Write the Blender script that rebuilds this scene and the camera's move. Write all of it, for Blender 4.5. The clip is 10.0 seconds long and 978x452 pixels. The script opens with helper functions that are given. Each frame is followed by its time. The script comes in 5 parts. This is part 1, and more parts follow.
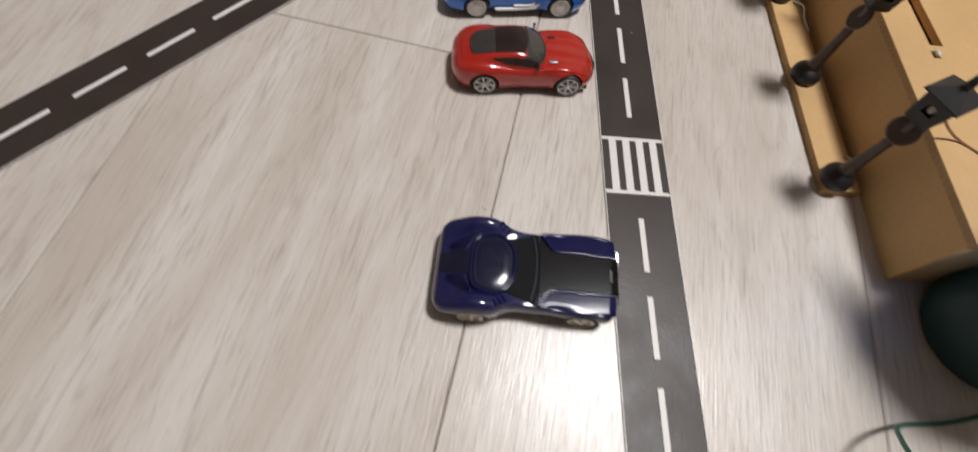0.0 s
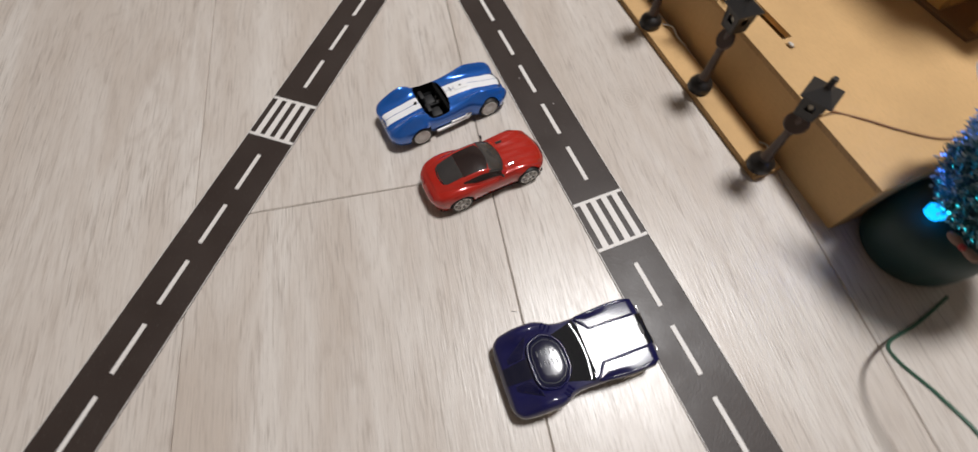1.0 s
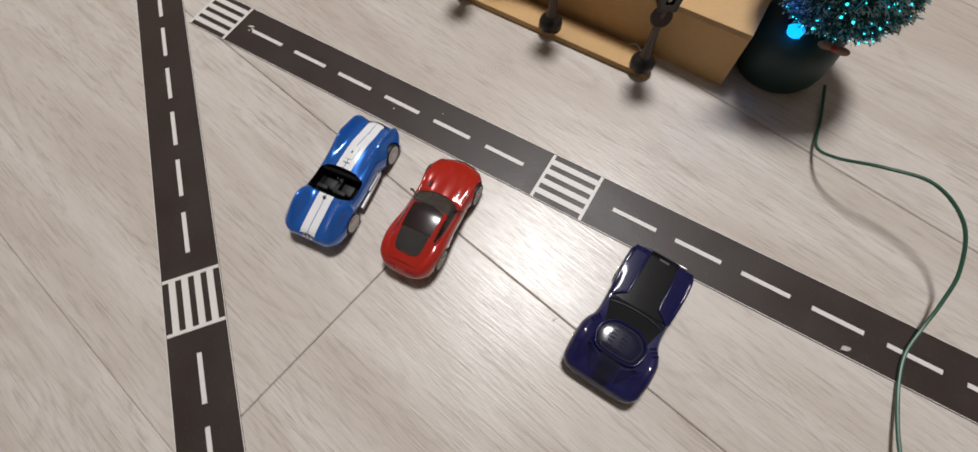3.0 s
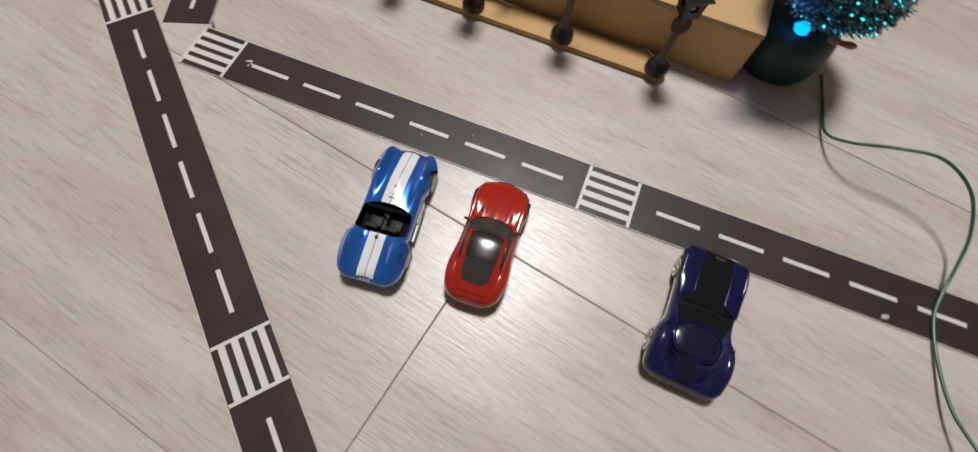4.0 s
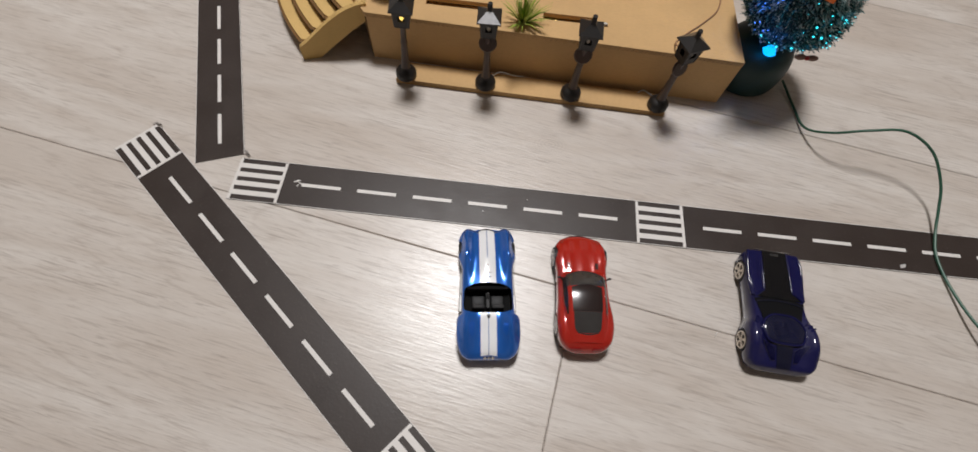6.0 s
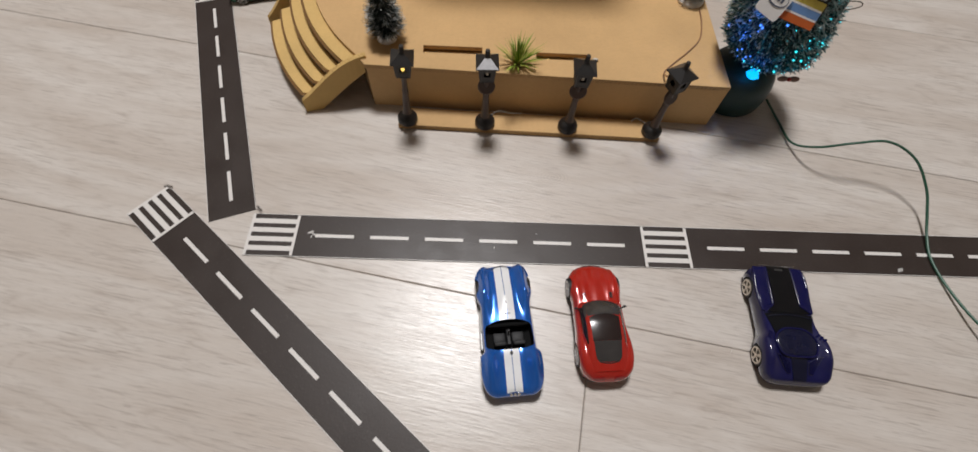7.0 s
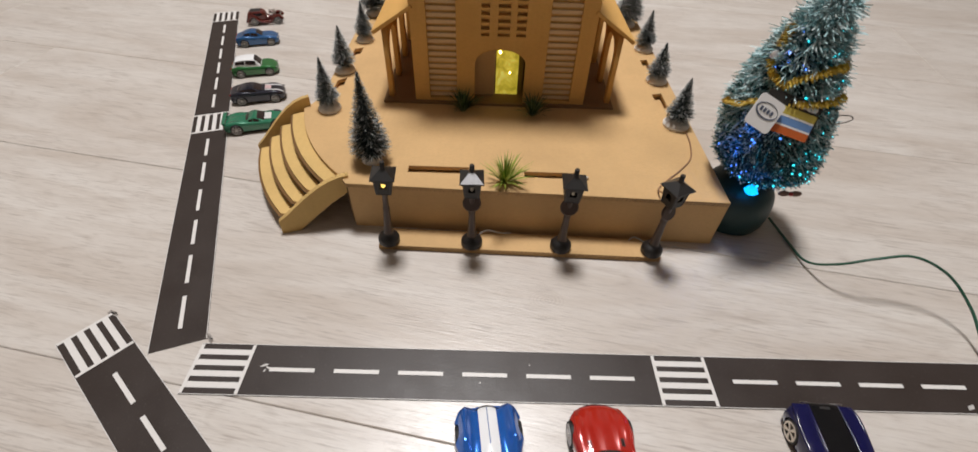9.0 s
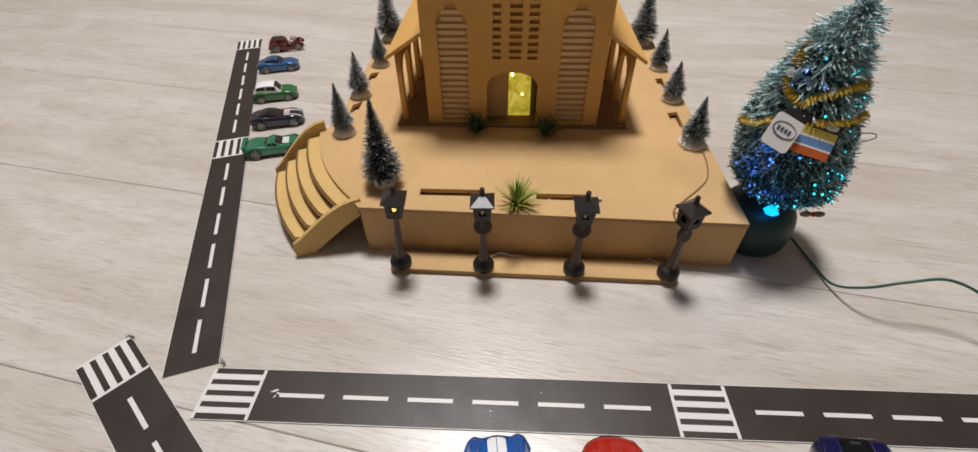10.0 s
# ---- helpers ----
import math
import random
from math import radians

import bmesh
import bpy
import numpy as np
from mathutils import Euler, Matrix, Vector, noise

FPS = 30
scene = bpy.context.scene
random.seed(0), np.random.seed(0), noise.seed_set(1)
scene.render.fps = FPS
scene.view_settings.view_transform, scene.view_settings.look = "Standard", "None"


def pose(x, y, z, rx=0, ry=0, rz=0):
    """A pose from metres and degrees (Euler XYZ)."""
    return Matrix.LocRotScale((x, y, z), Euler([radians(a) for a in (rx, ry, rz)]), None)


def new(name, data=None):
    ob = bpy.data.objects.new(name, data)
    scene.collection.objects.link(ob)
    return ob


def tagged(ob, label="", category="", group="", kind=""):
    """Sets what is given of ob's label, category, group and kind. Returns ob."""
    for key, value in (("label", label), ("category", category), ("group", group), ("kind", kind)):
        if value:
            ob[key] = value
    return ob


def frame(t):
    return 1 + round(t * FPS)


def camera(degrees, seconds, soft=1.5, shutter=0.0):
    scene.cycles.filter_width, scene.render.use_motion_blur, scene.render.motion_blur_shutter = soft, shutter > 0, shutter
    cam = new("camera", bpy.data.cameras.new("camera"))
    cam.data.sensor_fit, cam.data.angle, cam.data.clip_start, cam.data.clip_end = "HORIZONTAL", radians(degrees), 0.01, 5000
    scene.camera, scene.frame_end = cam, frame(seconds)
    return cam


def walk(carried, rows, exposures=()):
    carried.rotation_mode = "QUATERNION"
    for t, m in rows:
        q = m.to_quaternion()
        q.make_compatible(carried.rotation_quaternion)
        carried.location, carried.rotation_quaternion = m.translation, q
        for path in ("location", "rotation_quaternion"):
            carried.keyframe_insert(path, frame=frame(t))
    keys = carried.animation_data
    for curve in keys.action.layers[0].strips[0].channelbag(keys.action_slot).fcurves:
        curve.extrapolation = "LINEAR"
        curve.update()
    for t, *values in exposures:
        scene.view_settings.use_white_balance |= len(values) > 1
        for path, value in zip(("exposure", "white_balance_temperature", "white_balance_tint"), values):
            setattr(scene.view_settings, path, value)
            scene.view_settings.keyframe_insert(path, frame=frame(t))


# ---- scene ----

U = 0.036  # one dash-to-dash step of the road tape, in metres; places below are in these steps
cam = camera(92.58, 10.0, soft=1.5, shutter=0.4)
ROWS = [
    (0.0, 10.210, -1.774, 5.063, 25.04, -4.57, 92.00),
    (0.2, 9.794, -1.950, 5.189, 25.20, -3.26, 91.00),
    (0.5, 9.375, -2.316, 5.723, 25.92, -3.68, 83.40),
    (0.7, 9.202, -2.291, 6.060, 26.64, -1.89, 77.37),
    (1.0, 9.271, -2.522, 6.358, 27.21, 0.20, 68.25),
    (1.2, 9.293, -2.565, 6.377, 26.77, 1.72, 63.50),
    (1.5, 9.093, -2.853, 6.346, 25.43, 2.47, 56.75),
    (1.7, 8.604, -2.927, 6.496, 24.82, 3.23, 51.51),
    (2.0, 8.176, -2.918, 6.414, 24.42, 5.18, 42.53),
    (2.2, 8.073, -2.965, 6.399, 23.96, 4.48, 39.66),
    (3.3, 7.155, -2.925, 6.635, 21.74, 1.45, 28.14),
    (3.5, 6.757, -3.028, 6.674, 21.72, 1.45, 27.16),
    (3.8, 6.274, -3.088, 6.724, 21.66, -0.04, 25.04),
    (4.0, 6.014, -3.303, 6.687, 21.48, -1.89, 21.70),
    (4.5, 5.232, -3.777, 7.353, 21.46, -2.82, 11.96),
    (4.8, 4.931, -3.736, 7.567, 22.27, -2.96, 10.52),
    (5.0, 4.747, -3.683, 7.542, 23.31, -2.76, 10.68),
    (5.5, 4.640, -3.621, 7.482, 23.73, -1.92, 10.01),
    (5.7, 4.204, -3.547, 7.375, 23.89, -2.25, 8.01),
    (6.0, 3.707, -3.563, 7.422, 25.64, -3.00, 5.41),
    (6.2, 3.484, -3.441, 7.589, 25.15, -2.54, 4.38),
    (7.3, 3.279, -3.396, 7.745, 30.42, -1.92, -0.37),
    (7.5, 3.258, -3.356, 7.402, 31.64, -1.74, -1.25),
    (7.8, 3.492, -3.393, 6.740, 32.42, -1.17, -1.44),
    (8.0, 3.502, -3.474, 6.568, 34.56, -1.57, -1.92),
    (8.2, 3.505, -3.489, 6.419, 36.82, -1.26, -1.48),
    (8.5, 3.511, -3.388, 6.453, 40.91, -2.28, -0.59),
    (8.7, 3.701, -3.143, 6.607, 42.93, -1.32, 0.48),
    (9.0, 3.609, -3.112, 6.821, 45.17, -1.66, 0.77),
    (9.2, 3.669, -3.069, 6.870, 45.94, -0.85, 1.40),
    (9.5, 3.716, -2.992, 6.970, 46.76, -0.22, 1.71),
    (10.0, 3.775, -2.971, 6.857, 47.17, 0.34, 2.35),
]
walk(cam, [(t, pose(x * U, y * U, z * U, rx, ry, rz)) for t, x, y, z, rx, ry, rz in ROWS],
     exposures=[(0.0, 0.17), (2.0, 0.17), (3.4, -0.03), (8.0, -0.03), (8.5, 0.21), (10.0, 0.21)])

# ---- light: one ceiling lamp in a closed room ----
world = bpy.data.worlds.new("world")
world.use_nodes = True
world.node_tree.nodes["Background"].inputs[0].default_value = (0.9, 0.8, 0.7, 1)
world.node_tree.nodes["Background"].inputs[1].default_value = 0.05
scene.world = world
lamp_data = bpy.data.lights.new("ceiling_lamp_light", "AREA")
lamp_data.shape, lamp_data.size, lamp_data.energy = "DISK", 0.46, 50
lamp_data.color = (1.0, 0.985, 0.985)
lamp = new("ceiling_lamp_light", lamp_data)
lamp.matrix_basis = pose(0.04, 0.70, 2.36)

# ---- helpers ----
def at(x, y, z=0.0, rz=0.0, rx=0.0, ry=0.0):
    return pose(x * U, y * U, z * U, rx, ry, rz)


def thing(name, label, category, m=None, group="", kind=""):
    ob = new(name)
    ob.empty_display_size = 0.01
    ob.matrix_basis = m or Matrix()
    return tagged(ob, label, category, group, kind)


def finish(mesh, mat, smooth):
    mesh.materials.append(mat)
    if smooth:
        mesh.polygons.foreach_set("use_smooth", [True] * len(mesh.polygons))
        if smooth != "all":
            mesh.set_sharp_from_angle(angle=radians(38))
    return mesh


def part(name, bm, mat, parent=None, label="", smooth=False, m=None):
    """One mesh object from a bmesh in steps of U, under a thing or part."""
    bmesh.ops.scale(bm, vec=(U, U, U), verts=bm.verts)
    bmesh.ops.recalc_face_normals(bm, faces=bm.faces)
    mesh = bpy.data.meshes.new(name)
    bm.to_mesh(mesh)
    bm.free()
    finish(mesh, mat, smooth)
    return under(name, mesh, parent, label, m)


def under(name, mesh, parent=None, label="", m=None):
    ob = new(name, mesh)
    ob.parent = parent
    if m is not None:
        ob.matrix_basis = m
    if label:
        ob["label"] = label
    return ob


def box(x0, x1, y0, y1, z0, z1, bevel=0.0, bm=None, segs=1):
    bm = bm or bmesh.new()
    made = bmesh.ops.create_cube(bm, size=1.0)["verts"]
    for v in made:
        v.co = Vector(((x0 + x1) / 2 + v.co.x * (x1 - x0), (y0 + y1) / 2 + v.co.y * (y1 - y0), (z0 + z1) / 2 + v.co.z * (z1 - z0)))
    if bevel:
        edges = list({e for v in made for e in v.link_edges})
        bmesh.ops.bevel(bm, geom=edges, offset=bevel, segments=segs, affect="EDGES", profile=0.5)
    return bm


def lathe(profile, n=20, bm=None, cx=0.0, cy=0.0):
    """Turned solid about z from (radius, height) pairs, from bottom to top."""
    bm = bm or bmesh.new()
    rings = [[bm.verts.new((cx + r * math.cos(2 * math.pi * k / n), cy + r * math.sin(2 * math.pi * k / n), z)) for k in range(n)] for r, z in profile]
    for a, b in zip(rings, rings[1:]):
        for k in range(n):
            bm.faces.new((a[k], a[(k + 1) % n], b[(k + 1) % n], b[k]))
    bm.faces.new(rings[0][::-1])
    bm.faces.new(rings[-1])
    return bm


def ball(x, y, z, rx, ry, rz, n=10, bm=None):
    bm = bm or bmesh.new()
    vs = bmesh.ops.create_icosphere(bm, subdivisions=2, radius=1.0)["verts"]
    for v in vs:
        v.co = Vector((x + v.co.x * rx, y + v.co.y * ry, z + v.co.z * rz))
    return bm


def grid_mesh(rows, closed=False, bm=None):
    bm = bm or bmesh.new()
    vs = [[bm.verts.new(p) for p in r] for r in rows]
    for a, b in zip(vs, vs[1:]):
        for k in range(len(a) - (0 if closed else 1)):
            j = (k + 1) % len(a)
            bm.faces.new((a[k], a[j], b[j], b[k]))
    return bm, vs


def smooth_line(points, steps=8):
    """A Catmull-Rom line through the points."""
    pts = [Vector(p) for p in points]
    pts = [2 * pts[0] - pts[1]] + pts + [2 * pts[-1] - pts[-2]]
    out = []
    for a, b, c, d in zip(pts, pts[1:], pts[2:], pts[3:]):
        for k in range(steps):
            t = k / steps
            out.append(0.5 * (2 * b + (c - a) * t + (2 * a - 5 * b + 4 * c - d) * t * t + (3 * b - a - 3 * c + d) * t ** 3))
    return out + [pts[-2]]


def tube(points, radius, n=8, bm=None, taper=1.0):
    pts = [Vector(p) for p in points]
    rows = []
    for k, p in enumerate(pts):
        d = (pts[min(k + 1, len(pts) - 1)] - pts[max(k - 1, 0)]).normalized()
        side = d.cross(Vector((0, 0, 1)) if abs(d.z) < 0.9 else Vector((1, 0, 0))).normalized()
        up = side.cross(d)
        r = radius * (1 + (taper - 1) * k / max(1, len(pts) - 1))
        rows.append([p + r * (math.cos(2 * math.pi * j / n) * side + math.sin(2 * math.pi * j / n) * up) for j in range(n)])
    bm, vs = grid_mesh(rows, True, bm)
    bm.faces.new(vs[0][::-1])
    bm.faces.new(vs[-1])
    return bm


def plate_mesh(name, loops, thick, mat, bevel=0.0):
    """A flat sheet in its own xy plane, centred on z = 0, the first loop its outline and the others openings through it."""
    curve = bpy.data.curves.new(name, "CURVE")
    curve.dimensions, curve.fill_mode, curve.extrude, curve.bevel_depth = "2D", "BOTH", (thick / 2 - bevel) * U, bevel * U
    curve.offset = -bevel * U
    for loop in loops:
        spline = curve.splines.new("POLY")
        spline.points.add(len(loop) - 1)
        for p, (x, y) in zip(spline.points, loop):
            p.co = (x * U, y * U, 0, 1)
        spline.use_cyclic_u = True
    ob = bpy.data.objects.new(name, curve)
    scene.collection.objects.link(ob)
    mesh = bpy.data.meshes.new_from_object(ob.evaluated_get(bpy.context.evaluated_depsgraph_get()))
    bpy.data.objects.remove(ob)
    bpy.data.curves.remove(curve)
    work = bmesh.new()
    work.from_mesh(mesh)
    bmesh.ops.remove_doubles(work, verts=work.verts, dist=1e-6)
    work.to_mesh(mesh)
    work.free()
    mesh.materials.clear()
    mesh.materials.append(mat)
    return mesh


def plate(name, loops, thick, mat, parent=None, label="", m=None, bevel=0.0):
    return under(name, plate_mesh(name, loops, thick, mat, bevel), parent, label, m)


def rect(x0, x1, y0, y1):
    return [(x0, y0), (x1, y0), (x1, y1), (x0, y1)]


def arch(x0, x1, y0, spring, top, n=7):
    """Outline of an opening with a slightly pointed arch."""
    c, h = (x0 + x1) / 2, (x1 - x0) / 2
    right = [(c + h * math.cos(a) ** 0.9, spring + (top - spring) * math.sin(a)) for a in [math.pi / 2 * k / n for k in range(n)]]
    return [(x0, y0), (x1, y0)] + right + [(c, top)] + [(2 * c - x, y) for x, y in right[::-1]]


def round_rect(w, h, r, n=4):
    out = []
    for cx, cy, a0 in ((w / 2 - r, h / 2 - r, 0), (-w / 2 + r, h / 2 - r, 90), (-w / 2 + r, -h / 2 + r, 180), (w / 2 - r, -h / 2 + r, 270)):
        out += [(cx + r * math.cos(radians(a0 + 90 * k / n)), cy + r * math.sin(radians(a0 + 90 * k / n))) for k in range(n + 1)]
    return out


def curve_at(pts):
    """A smooth function through (position, value) pairs."""
    xs, ys = [p[0] for p in pts], [p[1] for p in pts]
    slope = [(q - p) / (b - a) for a, b, p, q in zip(xs, xs[1:], ys, ys[1:])]
    inner = [2 * m * n / (m + n) if m * n > 0 else 0.0 for m, n in zip(slope, slope[1:])]
    tangent = [slope[0]] + inner + [slope[-1]]

    def value(x):
        if x <= xs[0]:
            return ys[0]
        for k in range(len(slope)):
            if x <= xs[k + 1]:
                w = xs[k + 1] - xs[k]
                t = (x - xs[k]) / w
                return ((1 + 2 * t) * (1 - t) ** 2 * ys[k] + t * (1 - t) ** 2 * w * tangent[k]
                        + t * t * (3 - 2 * t) * ys[k + 1] - t * t * (1 - t) * w * tangent[k + 1])
        return ys[-1]
    return value


# ---- materials ----
class Nodes:
    """Small helper to chain shader nodes."""

    def __init__(self, name):
        self.mat = bpy.data.materials.new(name)
        self.mat.use_nodes = True
        self.tree = self.mat.node_tree
        self.bsdf = self.tree.nodes["Principled BSDF"]

    def add(self, kind, **settings):
        node = self.tree.nodes.new(kind)
        for key, value in settings.items():
            node.inputs[key].default_value = value
        return node

    def link(self, a, b):
        self.tree.links.new(a, b)

    def put(self, **values):
        for key, value in values.items():
            self.bsdf.inputs[key.replace("_", " ")].default_value = value

    def coords(self, scale=(1, 1, 1), turn=0.0, per_object=False):
        tex = self.add("ShaderNodeTexCoord")
        mapping = self.add("ShaderNodeMapping", Scale=scale, Rotation=(0, 0, turn))
        out = tex.outputs["Object"]
        if per_object:
            info, mul = self.add("ShaderNodeObjectInfo"), self.add("ShaderNodeVectorMath")
            mul.operation = "ADD"
            wide = self.add("ShaderNodeMath")
            wide.operation = "MULTIPLY"
            wide.inputs[1].default_value = 37.0
            self.link(info.outputs["Random"], wide.inputs[0])
            self.link(out, mul.inputs[0])
            self.link(wide.outputs[0], mul.inputs[1])
            out = mul.outputs[0]
        self.link(out, mapping.inputs["Vector"])
        return mapping.outputs[0]

    def noise(self, vec, scale, detail=4.0, rough=0.55, distort=0.0):
        n = self.add("ShaderNodeTexNoise", Scale=scale, Detail=detail, Roughness=rough, Distortion=distort)
        self.link(vec, n.inputs["Vector"])
        return n.outputs[0]

    def ramp(self, fac, stops):
        r = self.add("ShaderNodeValToRGB")
        els = r.color_ramp.elements
        while len(els) < len(stops):
            els.new(0.5)
        for el, (pos, col) in zip(els, stops):
            el.position, el.color = pos, (*col, 1) if len(col) == 3 else col
        self.link(fac, r.inputs[0])
        return r.outputs[0]

    def mix(self, fac, a, b, blend="MIX"):
        m = self.add("ShaderNodeMix")
        m.data_type, m.blend_type = "RGBA", blend
        for sock, val in ((m.inputs[0], fac), (m.inputs[6], a), (m.inputs[7], b)):
            if isinstance(val, (int, float)):
                sock.default_value = val
            elif isinstance(val, tuple):
                sock.default_value = (*val, 1)
            else:
                self.link(val, sock)
        return m.outputs[2]

    def bump(self, height, strength, distance):
        b = self.add("ShaderNodeBump", Strength=strength, Distance=distance)
        self.link(height, b.inputs["Height"])
        self.link(b.outputs[0], self.bsdf.inputs["Normal"])

    def colour(self, sock):
        self.link(sock, self.bsdf.inputs["Base Color"])


def g3(v):
    return (v, v, v)


def plain(name, col, rough=0.5, metal=0.0, coat=0.0, vary=0.12, scale=120.0, bump=0.0):
    """A surface of one paint or plastic with faint mottling."""
    n = Nodes(name)
    vec = n.coords()
    f = n.noise(vec, scale, 5.0)
    n.colour(n.mix(f, tuple(c * (1 - vary) for c in col), tuple(min(1, c * (1 + vary)) for c in col)))
    n.put(Roughness=rough, Metallic=metal, Coat_Weight=coat, Coat_Roughness=0.04)
    if bump:
        n.bump(n.noise(vec, scale * 4, 3.0), bump, 0.0004)
    return n.mat


def glow(name, col, strength, base=(0.2, 0.2, 0.2)):
    n = Nodes(name)
    n.put(Base_Color=(*base, 1), Roughness=0.4, Emission_Color=(*col, 1), Emission_Strength=strength)
    return n.mat


def floor_wood():
    n = Nodes("whitewashed_laminate")
    broad = n.coords((1.6, 9.0, 1.0), per_object=True)
    fine = n.coords((16.0, 180.0, 1.0), per_object=True)
    pores = n.coords((60.0, 620.0, 1.0), per_object=True)
    cloud = n.noise(broad, 2.4, 6.0, 0.6, 1.2)
    grain = n.noise(fine, 2.2, 5.0, 0.65, 1.4)
    pore = n.noise(pores, 1.6, 3.0, 0.6)
    blotch = n.noise(n.coords((5.0, 16.0, 1.0), per_object=True), 1.7, 5.0, 0.62, 1.8)
    col = n.ramp(cloud, [(0.30, (0.525, 0.458, 0.40)), (0.46, (0.58, 0.523, 0.471)), (0.62, (0.655, 0.609, 0.562)), (0.8, (0.615, 0.564, 0.513))])
    col = n.mix(n.ramp(blotch, [(0.50, g3(0.0)), (0.74, g3(0.24))]), col, (0.44, 0.375, 0.32))
    col = n.mix(n.ramp(grain, [(0.45, g3(0.0)), (0.72, g3(0.22))]), col, (0.40, 0.345, 0.30))
    fleck = n.noise(n.coords((30.0, 640.0, 1.0), per_object=True), 1.5, 3.0, 0.55, 0.5)
    zone = n.ramp(n.noise(n.coords((6.0, 22.0, 1.0), per_object=True), 1.6, 3.0), [(0.32, g3(0.12)), (0.56, g3(1.0))])
    dark = n.mix(1.0, n.ramp(fleck, [(0.53, g3(0.0)), (0.69, g3(0.62))]), zone, "MULTIPLY")
    col = n.mix(dark, col, (0.31, 0.26, 0.225))
    col = n.mix(n.ramp(pore, [(0.58, g3(0.0)), (0.74, g3(0.42))]), col, (0.36, 0.30, 0.26))
    rings = n.noise(n.coords((3.0, 17.0, 1.0), per_object=True), 1.5, 2.5, 0.5, 0.7)
    steps, fold = n.add("ShaderNodeMath"), n.add("ShaderNodeMath")
    steps.operation, fold.operation = "MULTIPLY", "PINGPONG"
    steps.inputs[1].default_value, fold.inputs[1].default_value = 18.0, 1.0
    n.link(rings, steps.inputs[0])
    n.link(steps.outputs[0], fold.inputs[0])
    line = n.mix(1.0, n.ramp(fold.outputs[0], [(0.0, g3(0.38)), (0.26, g3(0.0))]), n.ramp(grain, [(0.38, g3(0.1)), (0.6, g3(1.0))]), "MULTIPLY")
    col = n.mix(line, col, (0.37, 0.31, 0.265))
    # one printed knot with fine rings round it
    place, off = n.add("ShaderNodeNewGeometry"), n.add("ShaderNodeVectorMath")
    off.operation, off.inputs[1].default_value = "SUBTRACT", (4.77 * U, 1.91 * U, 0.0)
    n.link(place.outputs["Position"], off.inputs[0])
    turn = n.add("ShaderNodeMapping", Rotation=(0, 0, radians(10.4)), Scale=(1.0 / (0.34 * U), 1.0 / (0.24 * U), 0.0))
    n.link(off.outputs[0], turn.inputs["Vector"])
    far = n.add("ShaderNodeVectorMath")
    far.operation = "LENGTH"
    n.link(turn.outputs[0], far.inputs[0])
    wobble, ring = n.add("ShaderNodeMath"), n.add("ShaderNodeMath")
    wobble.operation, wobble.inputs[1].default_value = "MULTIPLY_ADD", 5.0
    n.link(far.outputs["Value"], wobble.inputs[0])
    n.link(n.noise(turn.outputs[0], 3.0, 4.0, 0.6), wobble.inputs[2])
    ring.operation, ring.inputs[1].default_value = "PINGPONG", 0.5
    n.link(wobble.outputs[0], ring.inputs[0])
    mask = n.mix(1.0, n.ramp(ring.outputs[0], [(0.0, g3(0.5)), (0.32, g3(0.0))]), n.ramp(far.outputs["Value"], [(0.0, g3(1.0)), (0.9, g3(0.35)), (1.0, g3(0.0))]), "MULTIPLY")
    col = n.mix(mask, col, (0.33, 0.28, 0.24))
    n.colour(col)
    n.link(n.ramp(pore, [(0.3, g3(0.275)), (0.8, g3(0.41))]), n.bsdf.inputs["Roughness"])
    n.put(Specular_IOR_Level=0.66)
    n.bump(n.mix(0.5, fleck, pore), 0.4, 0.0004)
    return n.mat


def cardboard(name, base=(0.61, 0.39, 0.18), flutes=0.5):
    n = Nodes(name)
    vec = n.coords()
    cloud, speck = n.noise(vec, 14.0, 4.0), n.noise(n.coords((60, 260, 60)), 6.0, 4.0)
    col = n.mix(n.ramp(cloud, [(0.3, g3(0.0)), (0.7, g3(1.0))]), tuple(c * 0.88 for c in base), tuple(min(1, c * 1.08) for c in base))
    col = n.mix(n.ramp(speck, [(0.45, g3(0.0)), (0.8, g3(0.35))]), col, tuple(c * 0.68 for c in base))
    n.colour(col)
    n.put(Roughness=0.72, Specular_IOR_Level=0.3)
    wave = n.add("ShaderNodeTexWave", Scale=70.0, Distortion=0.6)
    n.link(n.coords(), wave.inputs["Vector"])
    n.bump(n.mix(flutes, speck, wave.outputs[0]), 0.22, 0.0005)
    return n.mat


